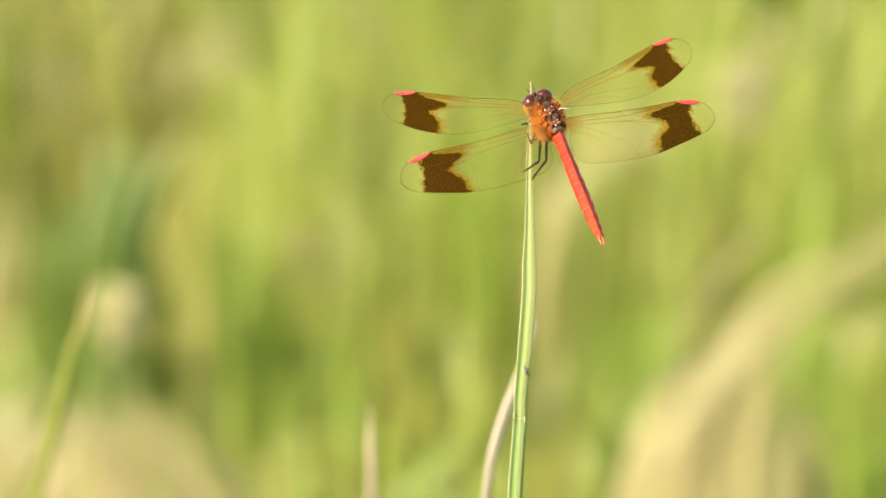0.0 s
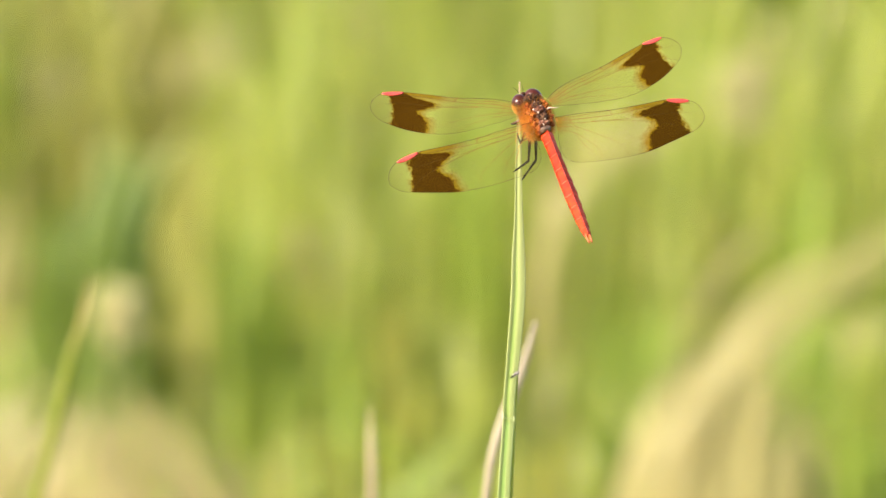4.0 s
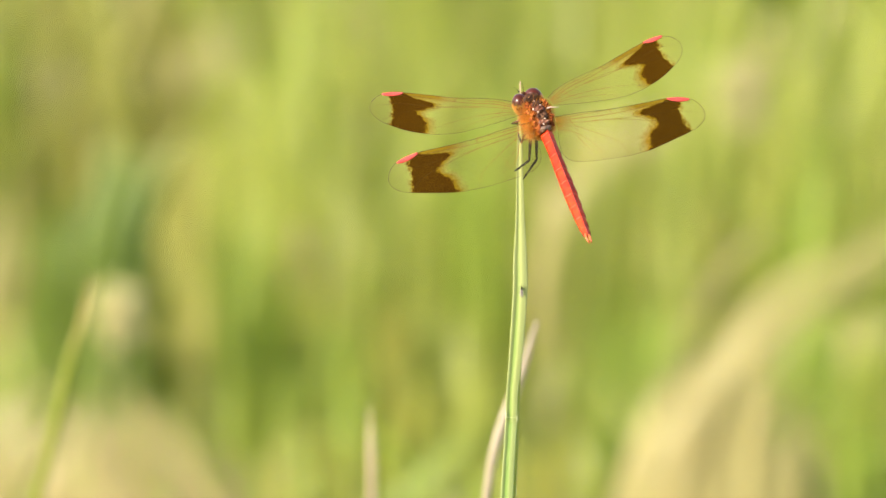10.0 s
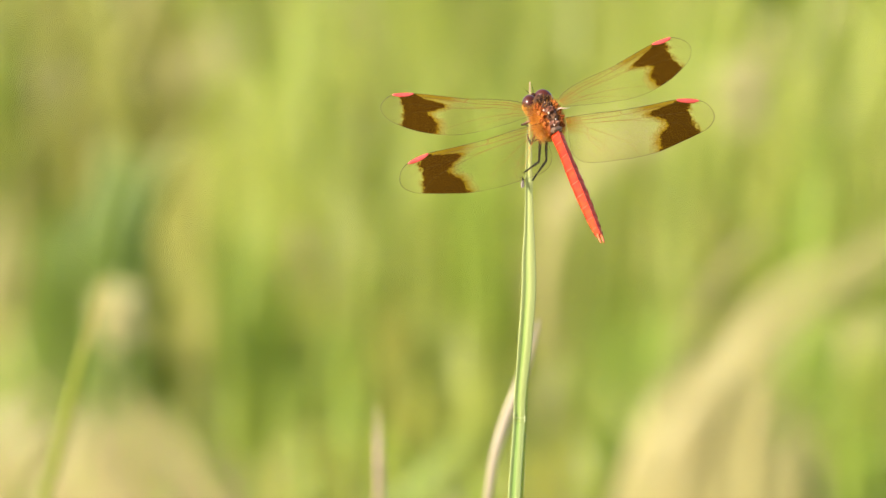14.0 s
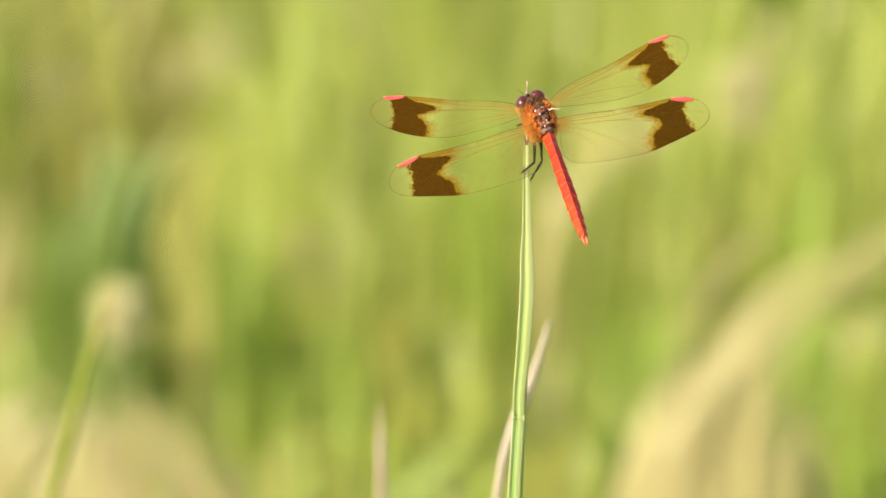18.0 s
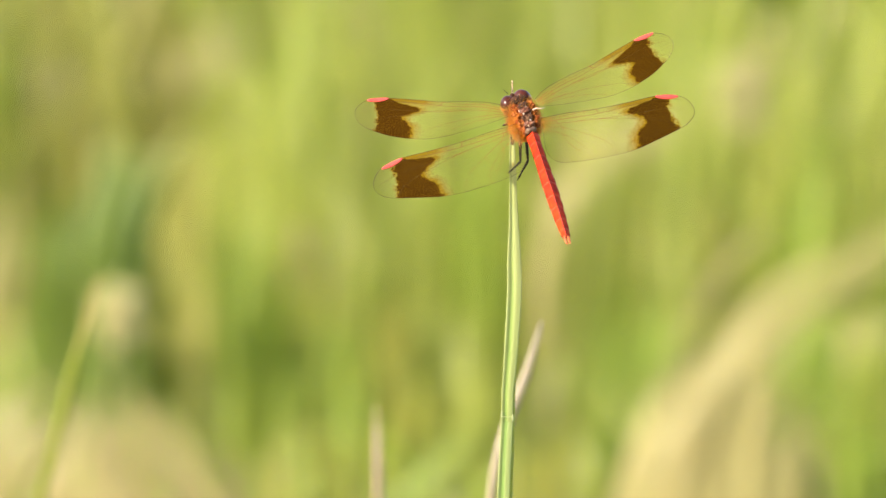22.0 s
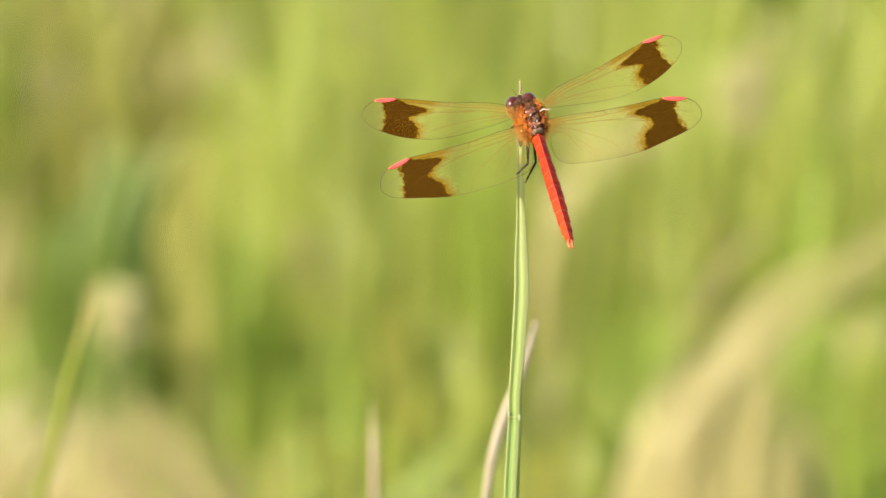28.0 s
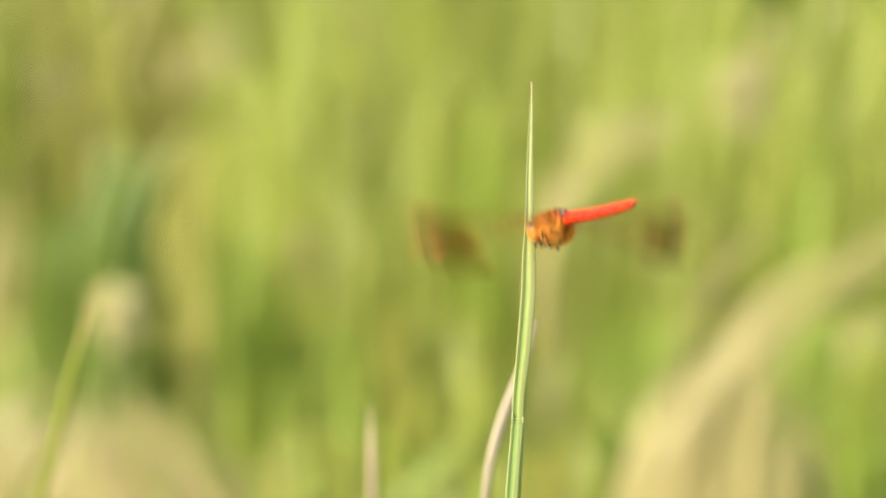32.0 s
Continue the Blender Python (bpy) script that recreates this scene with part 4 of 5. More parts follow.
# ---- the banded darter; built in millimetres in its own space: x to its right, y forward, z up ----
MM = 0.001


def mm(points):
    return [Vector(p) * MM for p in points]


FORE_EDGE = [(0.0, -0.4), (1.8, 0.15), (4.2, 0.4), (7.5, 0.3), (11.0, 0.0), (14.2, 0.1), (19.0, 0.25), (21.3, 0.2), (23.3, -0.25), (24.8, -1.4), (25.4, -2.7),
             (25.1, -4.0), (23.8, -5.3), (21.9, -6.1), (19.3, -6.8), (16.7, -7.1), (14.2, -7.1), (11.5, -6.7), (8.6, -5.8), (5.1, -4.4), (2.4, -3.2), (0.0, -2.0)]
HIND_EDGE = [(0.0, 0.1), (4.8, 0.15), (9.4, 0.0), (14.8, 0.2), (19.6, 0.5), (22.6, 0.15), (24.6, -0.9), (25.5, -2.5), (25.3, -3.8), (24.0, -5.0), (22.0, -5.8), (19.3, -6.6),
             (15.2, -7.7), (11.8, -8.1), (8.3, -8.2), (4.4, -8.1), (2.0, -7.8), (0.7, -7.0), (0.0, -5.8), (-0.1, -4.3), (0.0, -2.6)]
# veins: radius in mm and the line in wing space
FORE_VEINS = {
    "subcosta": (0.055, [(0.0, -0.9), (4.0, -0.1), (8.0, -0.25), (11.0, -0.1)]),
    "radius_vein": (0.065, [(0.0, -1.1), (4.5, -0.55), (9.0, -0.75), (14.0, -0.55), (19.8, -0.35), (23.6, -0.75)]),
    "nodus": (0.09, [(10.9, 0.05), (11.1, -0.2), (11.3, -0.5), (11.8, -0.75)]),
    "median_vein": (0.045, [(0.3, -1.3), (5.0, -1.2), (11.5, -1.6), (16.0, -2.6), (20.5, -3.6), (23.5, -5.3)]),
    "radial_branch": (0.04, [(7.0, -1.35), (12.0, -1.9), (17.0, -1.9), (21.0, -1.9), (24.4, -2.6)]),
    "cubital_vein": (0.04, [(0.3, -1.6), (4.5, -2.3), (9.0, -3.6), (13.0, -5.2), (16.0, -7.0)]),
    "anal_vein": (0.035, [(0.2, -1.8), (4.0, -2.8), (8.0, -4.4), (11.0, -6.4)]),
    "arculus": (0.045, [(2.9, -0.6), (3.1, -1.2), (3.7, -2.2), (4.4, -2.3)]),
}
HIND_VEINS = {
    "subcosta": (0.055, [(0.0, -0.3), (4.0, -0.2), (9.4, -0.05)]),
    "radius_vein": (0.065, [(0.0, -0.6), (4.5, -0.75), (9.6, -0.8), (14.0, -0.5), (19.4, -0.1), (23.5, -0.75)]),
    "nodus": (0.09, [(9.35, 0.05), (9.45, -0.2), (9.55, -0.5), (10.0, -0.8)]),
    "median_vein": (0.045, [(0.3, -0.9), (4.0, -1.4), (9.5, -1.7), (15.0, -2.6), (20.0, -3.8), (22.5, -5.6)]),
    "radial_branch": (0.04, [(6.0, -1.45), (12.0, -1.8), (17.0, -1.8), (21.0, -1.9), (24.4, -2.6)]),
    "cubital_vein": (0.04, [(0.2, -1.5), (3.4, -2.1), (6.5, -3.6), (10.0, -5.6), (11.5, -8.0)]),
    "anal_vein": (0.035, [(0.1, -2.0), (2.5, -2.8), (5.0, -4.6), (6.5, -6.3), (6.8, -8.1)]),
    "anal_loop": (0.03, [(3.4, -2.1), (3.2, -3.6), (4.2, -5.2), (5.4, -6.4), (5.8, -5.2), (6.5, -3.6)]),
    "arculus": (0.045, [(2.4, -0.7), (2.6, -1.2), (3.0, -1.7), (3.4, -2.1)]),
}


def wing_height(x, y):
    """Slight pleats and camber of a wing, in mm."""
    return 0.05 * math.sin(y * 5.5 + 0.15 * x) * max(0.0, 1 - x / 26) + 0.10 * math.sin(x * 0.12) - 0.012 * y * y * 0.25


def wing_film(edge, side):
    """The membrane: a fan of strips between the front and the rear edge."""
    bm = bmesh.new()
    line = smooth_line([(a, b, 0) for a, b in edge], 120)
    tip = max(range(120), key=lambda i: line[i].x)
    front, rear = line[:tip + 1], line[tip:][::-1]
    n, m = 60, 14

    def at(seq, s):
        q = s * (len(seq) - 1)
        j = min(int(q), len(seq) - 2)
        return seq[j].lerp(seq[j + 1], q - j)
    grid = []
    for i in range(n + 1):
        a, b = at(front, i / n), at(rear, i / n)
        row = []
        for j in range(m + 1):
            p = a.lerp(b, j / m)
            row.append(bm.verts.new(Vector((p.x * side, p.y, wing_height(p.x, p.y))) * MM))
        grid.append(row)
    for i in range(n):
        for j in range(m):
            if i == n - 1:
                q = (grid[i][j], grid[i + 1][j], grid[i][j + 1])
                continue
            q = (grid[i][j], grid[i + 1][j], grid[i + 1][j + 1], grid[i][j + 1])
            bm.faces.new(q if side < 0 else q[::-1])
    bmesh.ops.remove_doubles(bm, verts=bm.verts, dist=1e-7)
    return bm, line


def vein_tube(pts, r, side, n=26, lift=0.02):
    bm = bmesh.new()
    line = smooth_line([(a, b, 0) for a, b in pts], n)
    tube(bm, [Vector((p.x * side, p.y, wing_height(p.x, p.y) + lift)) * MM for p in line], [r * MM * (0.85 - 0.5 * i / (n - 1)) for i in range(n)], 6)
    return bm


def build_wing(name, body, side, hind):
    edge, veins, mat = (HIND_EDGE, HIND_VEINS, m_hind) if hind else (FORE_EDGE, FORE_VEINS, m_fore)
    film, line = wing_film(edge, side)
    wing = part(name, film, mat, body, "clear amber-tinted %s with a broad dark brown band" % name)
    bm = bmesh.new()
    rim = [Vector((p.x * side, p.y, wing_height(p.x, p.y))) * MM for p in line]
    tube(bm, rim, [(0.040 if i < 55 else 0.027) * MM for i in range(len(rim))], 6)
    part("wing_rim", bm, m_rim, wing)
    for vein, (r, pts) in veins.items():
        part(vein, vein_tube(pts, r, side), m_vein, wing)
    bm = bmesh.new()
    x0, x1 = (19.6, 23.35) if hind else (20.0, 23.5)
    top = []
    for i in range(13):
        s = i / 12
        x = x0 + (x1 - x0) * s
        front = (0.54 - 0.62 * s * s) if hind else (0.30 - 0.50 * s * s)
        w = 0.78 * (math.sin(math.pi * (0.06 + 0.88 * s)) ** 0.6)
        ring = []
        for k in range(8):
            a = math.tau * k / 8
            y = front - w / 2 + w / 2 * math.cos(a)
            ring.append(Vector((x * side, y, wing_height(x, y) + 0.05 + 0.05 * math.sin(a))) * MM)
        top.append(ring)
    ring_loft(bm, top)
    part("pterostigma", bm, m_stigma, wing, "coral red wing spot")
    rng = random.Random(5 + hind)
    # cross veins between the front veins
    for i in range(22):
        x = 1.4 + i * 0.82 + rng.uniform(-0.15, 0.15)
        y0 = 0.25 if x < 9 else 0.05
        bm = bmesh.new()
        tube(bm, [Vector((x * side, y0, wing_height(x, y0) + 0.02)) * MM, Vector(((x + 0.1) * side, -0.55, wing_height(x, -0.5) + 0.02)) * MM], 0.014 * MM, 4)
        part("cross_vein", bm, m_vein, wing)
    return wing


def build_leg(body, name, joints, r):
    leg = new(name)
    leg.parent = body
    names = ("femur", "tibia", "tarsus")
    for k in range(3):
        bm = bmesh.new()
        a, b = Vector(joints[k]) * MM, Vector(joints[k + 1]) * MM
        rr = 0.85 * r * (1, 0.75, 0.6)[k] * MM
        tube(bm, [a, a.lerp(b, 0.15), a.lerp(b, 0.6), b], [rr * 0.8, rr, rr * 0.8, rr * 0.6], 8)
        if k == 1:
            side = (b - a).cross(Vector((0.3, 0.2, 1))).normalized()
            for i in range(7):
                p = a.lerp(b, 0.12 + 0.12 * i)
                for sg in (-1, 1):
                    tube(bm, [p, p + side * sg * 0.38 * MM + (b - a).normalized() * 0.15 * MM], [0.03 * MM, 0.008 * MM], 4)
        part(names[k], bm, m_thigh if k == 0 and name != "hindleg" else m_leg, leg)
    bm = bmesh.new()
    e = Vector(joints[3]) * MM
    w = (e - Vector(joints[2]) * MM).normalized()
    s = w.cross(Vector((0.2, 1, 0.3))).normalized()
    for sg in (-1, 1):
        tube(bm, [e, e + w * 0.15 * MM + s * sg * 0.12 * MM, e + w * 0.2 * MM + s * sg * 0.25 * MM + Vector((0, 0, -0.08)) * MM], [0.05 * MM, 0.04 * MM, 0.01 * MM], 5)
    part("claw", bm, m_leg, leg)
    return leg


def segment_ring(y, half, height, keel, top, cx, n=18):
    """A rounded triangular section with a ridge along the back."""
    pts = []
    for i in range(n):
        a = math.tau * i / n
        u = min(a, math.tau - a) / math.pi
        sign = -1 if a < math.pi else 1
        if u < 0.5:
            x, z = half * (2 * u) ** 0.95, top - 0.58 * height * (2 * u) ** 1.04
        else:
            w = (u - 0.5) * math.pi
            x, z = half * math.cos(w) ** 0.8 if math.cos(w) > 0 else 0.0, top - 0.58 * height - 0.42 * height * math.sin(w)
        if i == 0:
            z += keel
        pts.append(Vector((cx + sign * x, y, z)) * MM)
    return pts


ABDOMEN = [(-2.9, 1.02, 2.0), (-3.6, 1.12, 2.1), (-5.2, 1.02, 1.95), (-7.9, 1.02, 1.85), (-10.7, 1.10, 1.85), (-13.5, 1.16, 1.85), (-16.2, 1.14, 1.8), (-18.6, 1.05, 1.7), (-21.1, 0.94, 1.55), (-23.2, 0.78, 1.35), (-24.6, 0.60, 1.1)]


def build_darter():
    body = new("dragonfly")
    tagged(body, "red dragonfly with brown-banded clear wings perched on a grass tip", "dragonfly")
    # thorax
    bm = bmesh.new()
    prof = [(4.3, 0.9, 1.0, -3.2), (3.9, 1.6, 1.8, -3.05), (3.0, 2.2, 2.5, -2.9), (1.6, 2.55, 3.0, -2.9), (0.0, 2.55, 3.05, -2.95), (-1.4, 2.2, 2.7, -2.8), (-2.5, 1.5, 1.9, -2.2), (-3.1, 1.05, 1.1, -1.7)]
    prof = smooth_line([Vector((a, b, c)) for a, b, c, _ in prof], 52)
    zc = smooth_line([(-3.2, 0, 0), (-3.05, 0, 0), (-2.9, 0, 0), (-2.9, 0, 0), (-2.95, 0, 0), (-2.8, 0, 0), (-2.2, 0, 0), (-1.7, 0, 0)], 52)
    rings = []
    for p, z in zip(prof, zc):
        ring = []
        for i in range(56):
            a = math.tau * i / 56
            q = Vector((p.y * math.cos(a), p.x, z.x + p.z * math.sin(a) * (0.92 if math.sin(a) > 0 else 1.0)))
            q += Vector((math.cos(a), 0, math.sin(a))) * (0.18 * noise.noise(q * 1.1) + (0.16 * noise.noise(q * 3.1) if math.sin(a) > 0.3 else 0.0))
            ring.append((q + Vector((0.05, 0, 0))) * MM)
        rings.append(ring)
    ring_loft(bm, rings)
    part("thorax", bm, m_thorax, body, "hairy ochre-orange thorax")
    # back plates between the wings
    rng = random.Random(3)

    def lump(name, mat, x, y, z, rx, ry, rz, rough, label=""):
        bm = bmesh.new()
        ball(bm, (0, 0, 0), (rx, ry, rz), 28, 18)
        at = Vector((x * 3.1, y * 2.3, z))
        for v in bm.verts:
            v.co += v.normal * rough * (0.6 * noise.noise(v.co * 2.4 + at) + 0.45 * noise.noise(v.co * 6 + at) + 0.2 * noise.noise(v.co * 13 + at))
        bmesh.ops.transform(bm, matrix=Matrix.Translation(Vector((x, y, z)) * MM) @ Matrix.Scale(MM, 4), verts=bm.verts)
        part(name, bm, mat, body, label)

    for y, z, rx, ry, rz, mat, nm in ((3.1, -0.75, 0.9, 0.75, 0.28, m_dark, "collar_plate"), (2.1, -0.22, 0.85, 0.8, 0.34, m_dark, "back_plate"), (0.9, 0.0, 0.95, 0.70, 0.32, m_back, "back_plate"),
                                      (-0.5, 0.0, 0.95, 0.78, 0.32, m_dark, "back_plate"), (-1.7, -0.26, 0.90, 0.66, 0.34, m_back, "back_plate"), (-2.7, -0.72, 0.95, 0.5, 0.5, m_collar, "waist_ring")):
        lump(nm, mat, 0.25, y, z, rx, ry, rz, 0.42)
    # rusty wing hinges beside them
    for sx in (-1, 1):
        for y, z, x in ((2.9, -0.85, 1.15), (2.3, -0.55, 1.55), (1.6, -0.42, 1.10), (1.0, -0.55, 1.75), (0.2, -0.35, 1.20), (-0.6, -0.50, 1.65), (-1.3, -0.50, 1.15), (-1.9, -0.85, 1.45)):
            lump("wing_hinge", m_hinge, x * sx + 0.2, y, z, 0.46, 0.40, 0.24, 0.5, "rust-red wing hinge")
    # whitish highlights on the back, put in as small pale lumps
    for x, y, z in ((0.05, 2.7, -0.28), (0.55, 1.5, 0.12), (-0.15, 0.2, 0.18), (0.6, -1.1, 0.10), (0.05, -2.1, -0.10), (1.0, 0.4, -0.1), (-0.7, 1.2, -0.1), (0.9, 2.2, -0.3)):
        lump("sclerite", m_pale, x, y, z, 0.15, 0.24, 0.10, 0.16, "small whitish lump painted as a highlight on the back")
    # pale strap behind the wing base
    for sx in (1,):
        bm = bmesh.new()
        tube(bm, smooth_line(mm([(1.55 * sx, 0.9, -0.3), (2.15 * sx, 0.85, 0.0), (2.9 * sx, 0.45, 0.2), (3.5 * sx, 0.55, 0.1)]), 10), [(0.15 - 0.011 * i) * MM for i in range(10)], 8)
        part("wing_strap", bm, m_pale, body, "whitish strap behind the wing base")
    # hair on thorax, tawny on the flanks and sparse on the back
    bm = bmesh.new()
    for _ in range(9500):
        y = rng.uniform(-2.6, 4.4)
        a = rng.uniform(0.15, math.pi - 0.15) if rng.random() < 0.6 else rng.uniform(-0.9, math.pi + 0.9)
        s = max(0.2, 1 - ((y - 0.8) / 4.4) ** 2) ** 0.5
        if abs(a - math.pi / 2) < 0.72 and rng.random() < (0.96 if abs(a - math.pi / 2) < 0.45 else 0.75):
            continue
        if y > 2.9 and rng.random() < 0.3:
            continue
        p = Vector((2.40 * s * math.cos(a), y, -2.9 + 2.80 * s * math.sin(a)))
        d = Vector((math.cos(a), rng.uniform(-0.5, 0.9), math.sin(a))).normalized() * rng.uniform(0.35, 1.25)
        d += Vector((rng.uniform(-0.35, 0.35), rng.uniform(-0.2, 0.2), rng.uniform(-0.35, 0.35)))
        side = d.cross(Vector((0.1, 1, 0.3))).normalized() * 0.032
        v = [bm.verts.new((p + q) * MM) for q in (-side, side, d)]
        bm.faces.new(v)
    part("hair", bm, m_hair, body, "fine tawny hair", smooth=False)
    tagged(body.children[-1], kind="stuff")
    # head
    head = new("head")
    head.parent = body
    head.scale = (1.12, 1.12, 1.12)
    head.location = (-0.45 * MM, 4.85 * MM, -2.80 * MM)
    bm = bmesh.new()
    ball(bm, (0.1 * MM, -0.90 * MM, 0.15 * MM), (1.85 * MM, 1.30 * MM, 1.72 * MM), 36, 24)
    for v in bm.verts:
        v.co += v.normal * 0.2 * MM * noise.noise(v.co / MM * 2.2)
    part("skull", bm, m_dark, head, "dark brown nape")
    bm = bmesh.new()
    for _ in range(1500):
        a, e = rng.uniform(0, math.tau), rng.uniform(-0.2, 1.2)
        d = Vector((math.cos(a) * math.cos(e), -abs(math.sin(a)) * math.cos(e) * 0.9 - 0.2, math.sin(e)))
        p = Vector((0.1 + 1.8 * d.x, -0.9 + 1.25 * d.y, 0.15 + 1.65 * d.z))
        q = (d + Vector((rng.uniform(-0.5, 0.5), rng.uniform(-0.6, 0.2), rng.uniform(-0.4, 0.4)))).normalized() * rng.uniform(0.2, 0.6)
        side = q.cross(Vector((0.2, 0.4, 1))).normalized() * 0.028
        bm.faces.new([bm.verts.new((p + o) * MM) for o in (-side, side, q)])
    tagged(part("nape_hair", bm, m_fuzz, head, "grey-brown hair on the nape", smooth=False), kind="stuff")
    for sx in (-1, 1):
        bm = bmesh.new()
        ball(bm, (0, 0, 0), (1.36, 1.66, 1.86), 44, 30)
        for f in bm.faces:
            c = f.calc_center_median()
            f.material_index = 1 if 0.75 * c.z + 0.6 * c.y + 0.3 * noise.noise(c * 2.2) < 0.35 * max(0.0, c.x * sx) + 0.12 else 0
        bmesh.ops.transform(bm, matrix=Matrix.Translation(Vector((1.06 * sx, -0.06, -0.16)) * MM) @ pose(0, 0, 0, 0, 12 * sx, 14 * sx) @ Matrix.Scale(MM, 4), verts=bm.verts)
        part("eye", bm, [m_eye, m_eye_low], head, "glossy maroon compound eye, ochre below")
        bm = bmesh.new()
        ball(bm, Vector((0.75 * sx, -0.85, 1.15)) * MM, (0.3 * MM, 0.2 * MM, 0.2 * MM), 14, 10)
        part("nape_spot", bm, m_hinge, head, "rusty spot behind the eye")
    bm = bmesh.new()
    ball(bm, (0, 1.25 * MM, -0.65 * MM), (0.85 * MM, 0.6 * MM, 0.85 * MM), 18, 12)
    part("face", bm, m_face, head)
    bm = bmesh.new()
    ball(bm, (0, 0.95 * MM, 0.85 * MM), (0.36 * MM, 0.36 * MM, 0.3 * MM), 14, 10)
    part("vertex_knob", bm, m_dark, head)
    for sx in (-1, 1):
        bm = bmesh.new()
        tube(bm, mm([(0.35 * sx, 1.5, 0.9), (0.6 * sx, 2.1, 1.3), (0.8 * sx, 2.6, 1.5)]), [0.05 * MM, 0.03 * MM, 0.01 * MM], 5)
        part("antenna", bm, m_leg, head)
    bm = bmesh.new()
    tube(bm, mm([(-0.35, 4.9, -3.0), (-0.2, 4.3, -3.0), (0, 3.6, -2.9)]), [0.9 * MM, 0.95 * MM, 1.0 * MM], 12)
    part("neck", bm, m_dark, body)
    # abdomen
    st = ABDOMEN
    for i in range(len(st) - 1):
        (y0, h0, d0), (y1, h1, d1) = st[i], st[i + 1]
        bm = bmesh.new()
        rings = []
        for s, g in ((0.0, 0.93), (0.05, 0.985), (0.12, 1.0), (0.5, 1.0), (0.88, 1.015), (0.955, 1.03), (1.0, 0.99)):
            y = y0 + (y1 - y0) * s
            cx = 0.42 + 0.22 * min(1.0, (-y - 2.9) / 12)
            top = -0.55 - 0.35 * min(1.0, (-y - 2.9) / 8)
            rings.append(segment_ring(y, (h0 + (h1 - h0) * s) * g, (d0 + (d1 - d0) * s) * g, 0.07, top, cx))
        rows = ring_loft(bm, rings)
        for a, b in zip(rows, rows[1:]):
            bm.edges.get((a[0], b[0])).smooth = False
        seg = part("abdomen_segment", bm, m_red, body, "bright red abdomen segment")
        bm = bmesh.new()
        y = y1 + 0.05
        cx = 0.42 + 0.22 * min(1.0, (-y - 2.9) / 12)
        top = -0.55 - 0.35 * min(1.0, (-y - 2.9) / 8)
        ring_loft(bm, [segment_ring(y + a, h1 * g, d1 * g, 0.07, top + (g - 1) * 0.8, cx) for a, g in ((0.07, 1.02), (0.03, 1.045), (-0.03, 1.045), (-0.07, 1.01))])
        part("joint_ring", bm, m_ring, seg, "thin pale joint")
        if i >= 2:
            for sx in (-1, 1):
                bm = bmesh.new()
                mark = []
                for q in (0.25, 0.5, 0.75, 0.95):
                    y = y0 + (y1 - y0) * q
                    cx = 0.42 + 0.22 * min(1.0, (-y - 2.9) / 12)
                    top = -0.55 - 0.35 * min(1.0, (-y - 2.9) / 8)
                    hw, dp = h0 + (h1 - h0) * q, d0 + (d1 - d0) * q
                    mark.append((cx + sx * hw * 0.985, y, top - dp * 0.58))
                tube(bm, mm(mark), [0.02 * MM, 0.06 * MM, 0.10 * MM, 0.07 * MM] if i > 5 else [0.01 * MM, 0.03 * MM, 0.06 * MM, 0.05 * MM], 6)
                part("side_mark", bm, m_mark, seg, "dark brown mark low on the side")
        bm = bmesh.new()
        keel = []
        for s in (0.06, 0.3, 0.6, 0.92):
            y = y0 + (y1 - y0) * s
            cx = 0.42 + 0.22 * min(1.0, (-y - 2.9) / 12)
            keel.append((cx, y, -0.55 - 0.35 * min(1.0, (-y - 2.9) / 8) + 0.045))
        tube(bm, mm(keel), [0.03 * MM, 0.06 * MM, 0.06 * MM, 0.03 * MM], 6)
        part("keel", bm, m_keel, seg, "paler ridge along the back")
    for sx in (-1, 1):
        bm = bmesh.new()
        tube(bm, mm([(0.6 + 0.24 * sx, -24.4, -1.25), (0.6 + 0.30 * sx, -25.2, -1.2), (0.6 + 0.26 * sx, -25.9, -1.15), (0.6 + 0.20 * sx, -26.5, -1.1)]), [0.16 * MM, 0.22 * MM, 0.18 * MM, 0.04 * MM], 8)
        part("cercus", bm, m_cercus, body, "orange-brown tail clasper")
    # legs, gripping the blade
    for nm, joints, r in LEGS:
        build_leg(body, nm, joints, r)
    wings = []
    for hind in (0, 1):
        for sx in (1, -1):
            wings.append((build_wing("hindwing" if hind else "forewing", body, sx, hind), sx, hind))
    return body, wings


LEGS = [
    ("foreleg", [(-1.0, 3.2, -5.0), (-3.1, 3.7, -6.6), (-2.0, 4.6, -8.0), (-1.5, 4.9, -8.9)], 0.30),
    ("foreleg", [(0.8, 3.2, -5.2), (0.9, 5.2, -6.6), (0.2, 5.3, -8.4), (-0.6, 5.2, -9.0)], 0.30),
    ("middle_leg", [(-1.2, 1.6, -5.4), (-2.4, 0.4, -7.9), (-2.2, 2.2, -8.8), (-1.9, 3.4, -9.4)], 0.32),
    ("middle_leg", [(0.9, 1.6, -5.6), (1.0, 1.6, -8.2), (-0.2, 2.6, -9.8), (-0.9, 2.6, -10.4)], 0.32),
    ("hindleg", [(-1.0, 0.4, -5.6), (-1.85, -2.5, -9.2), (-3.2, -1.7, -12.0), (-3.75, -1.4, -13.0)], 0.36),
    ("hindleg", [(0.0, 0.4, -5.8), (-0.54, -2.5, -9.4), (-2.0, -2.6, -12.6), (-2.6, -2.8, -13.7)], 0.36),
]


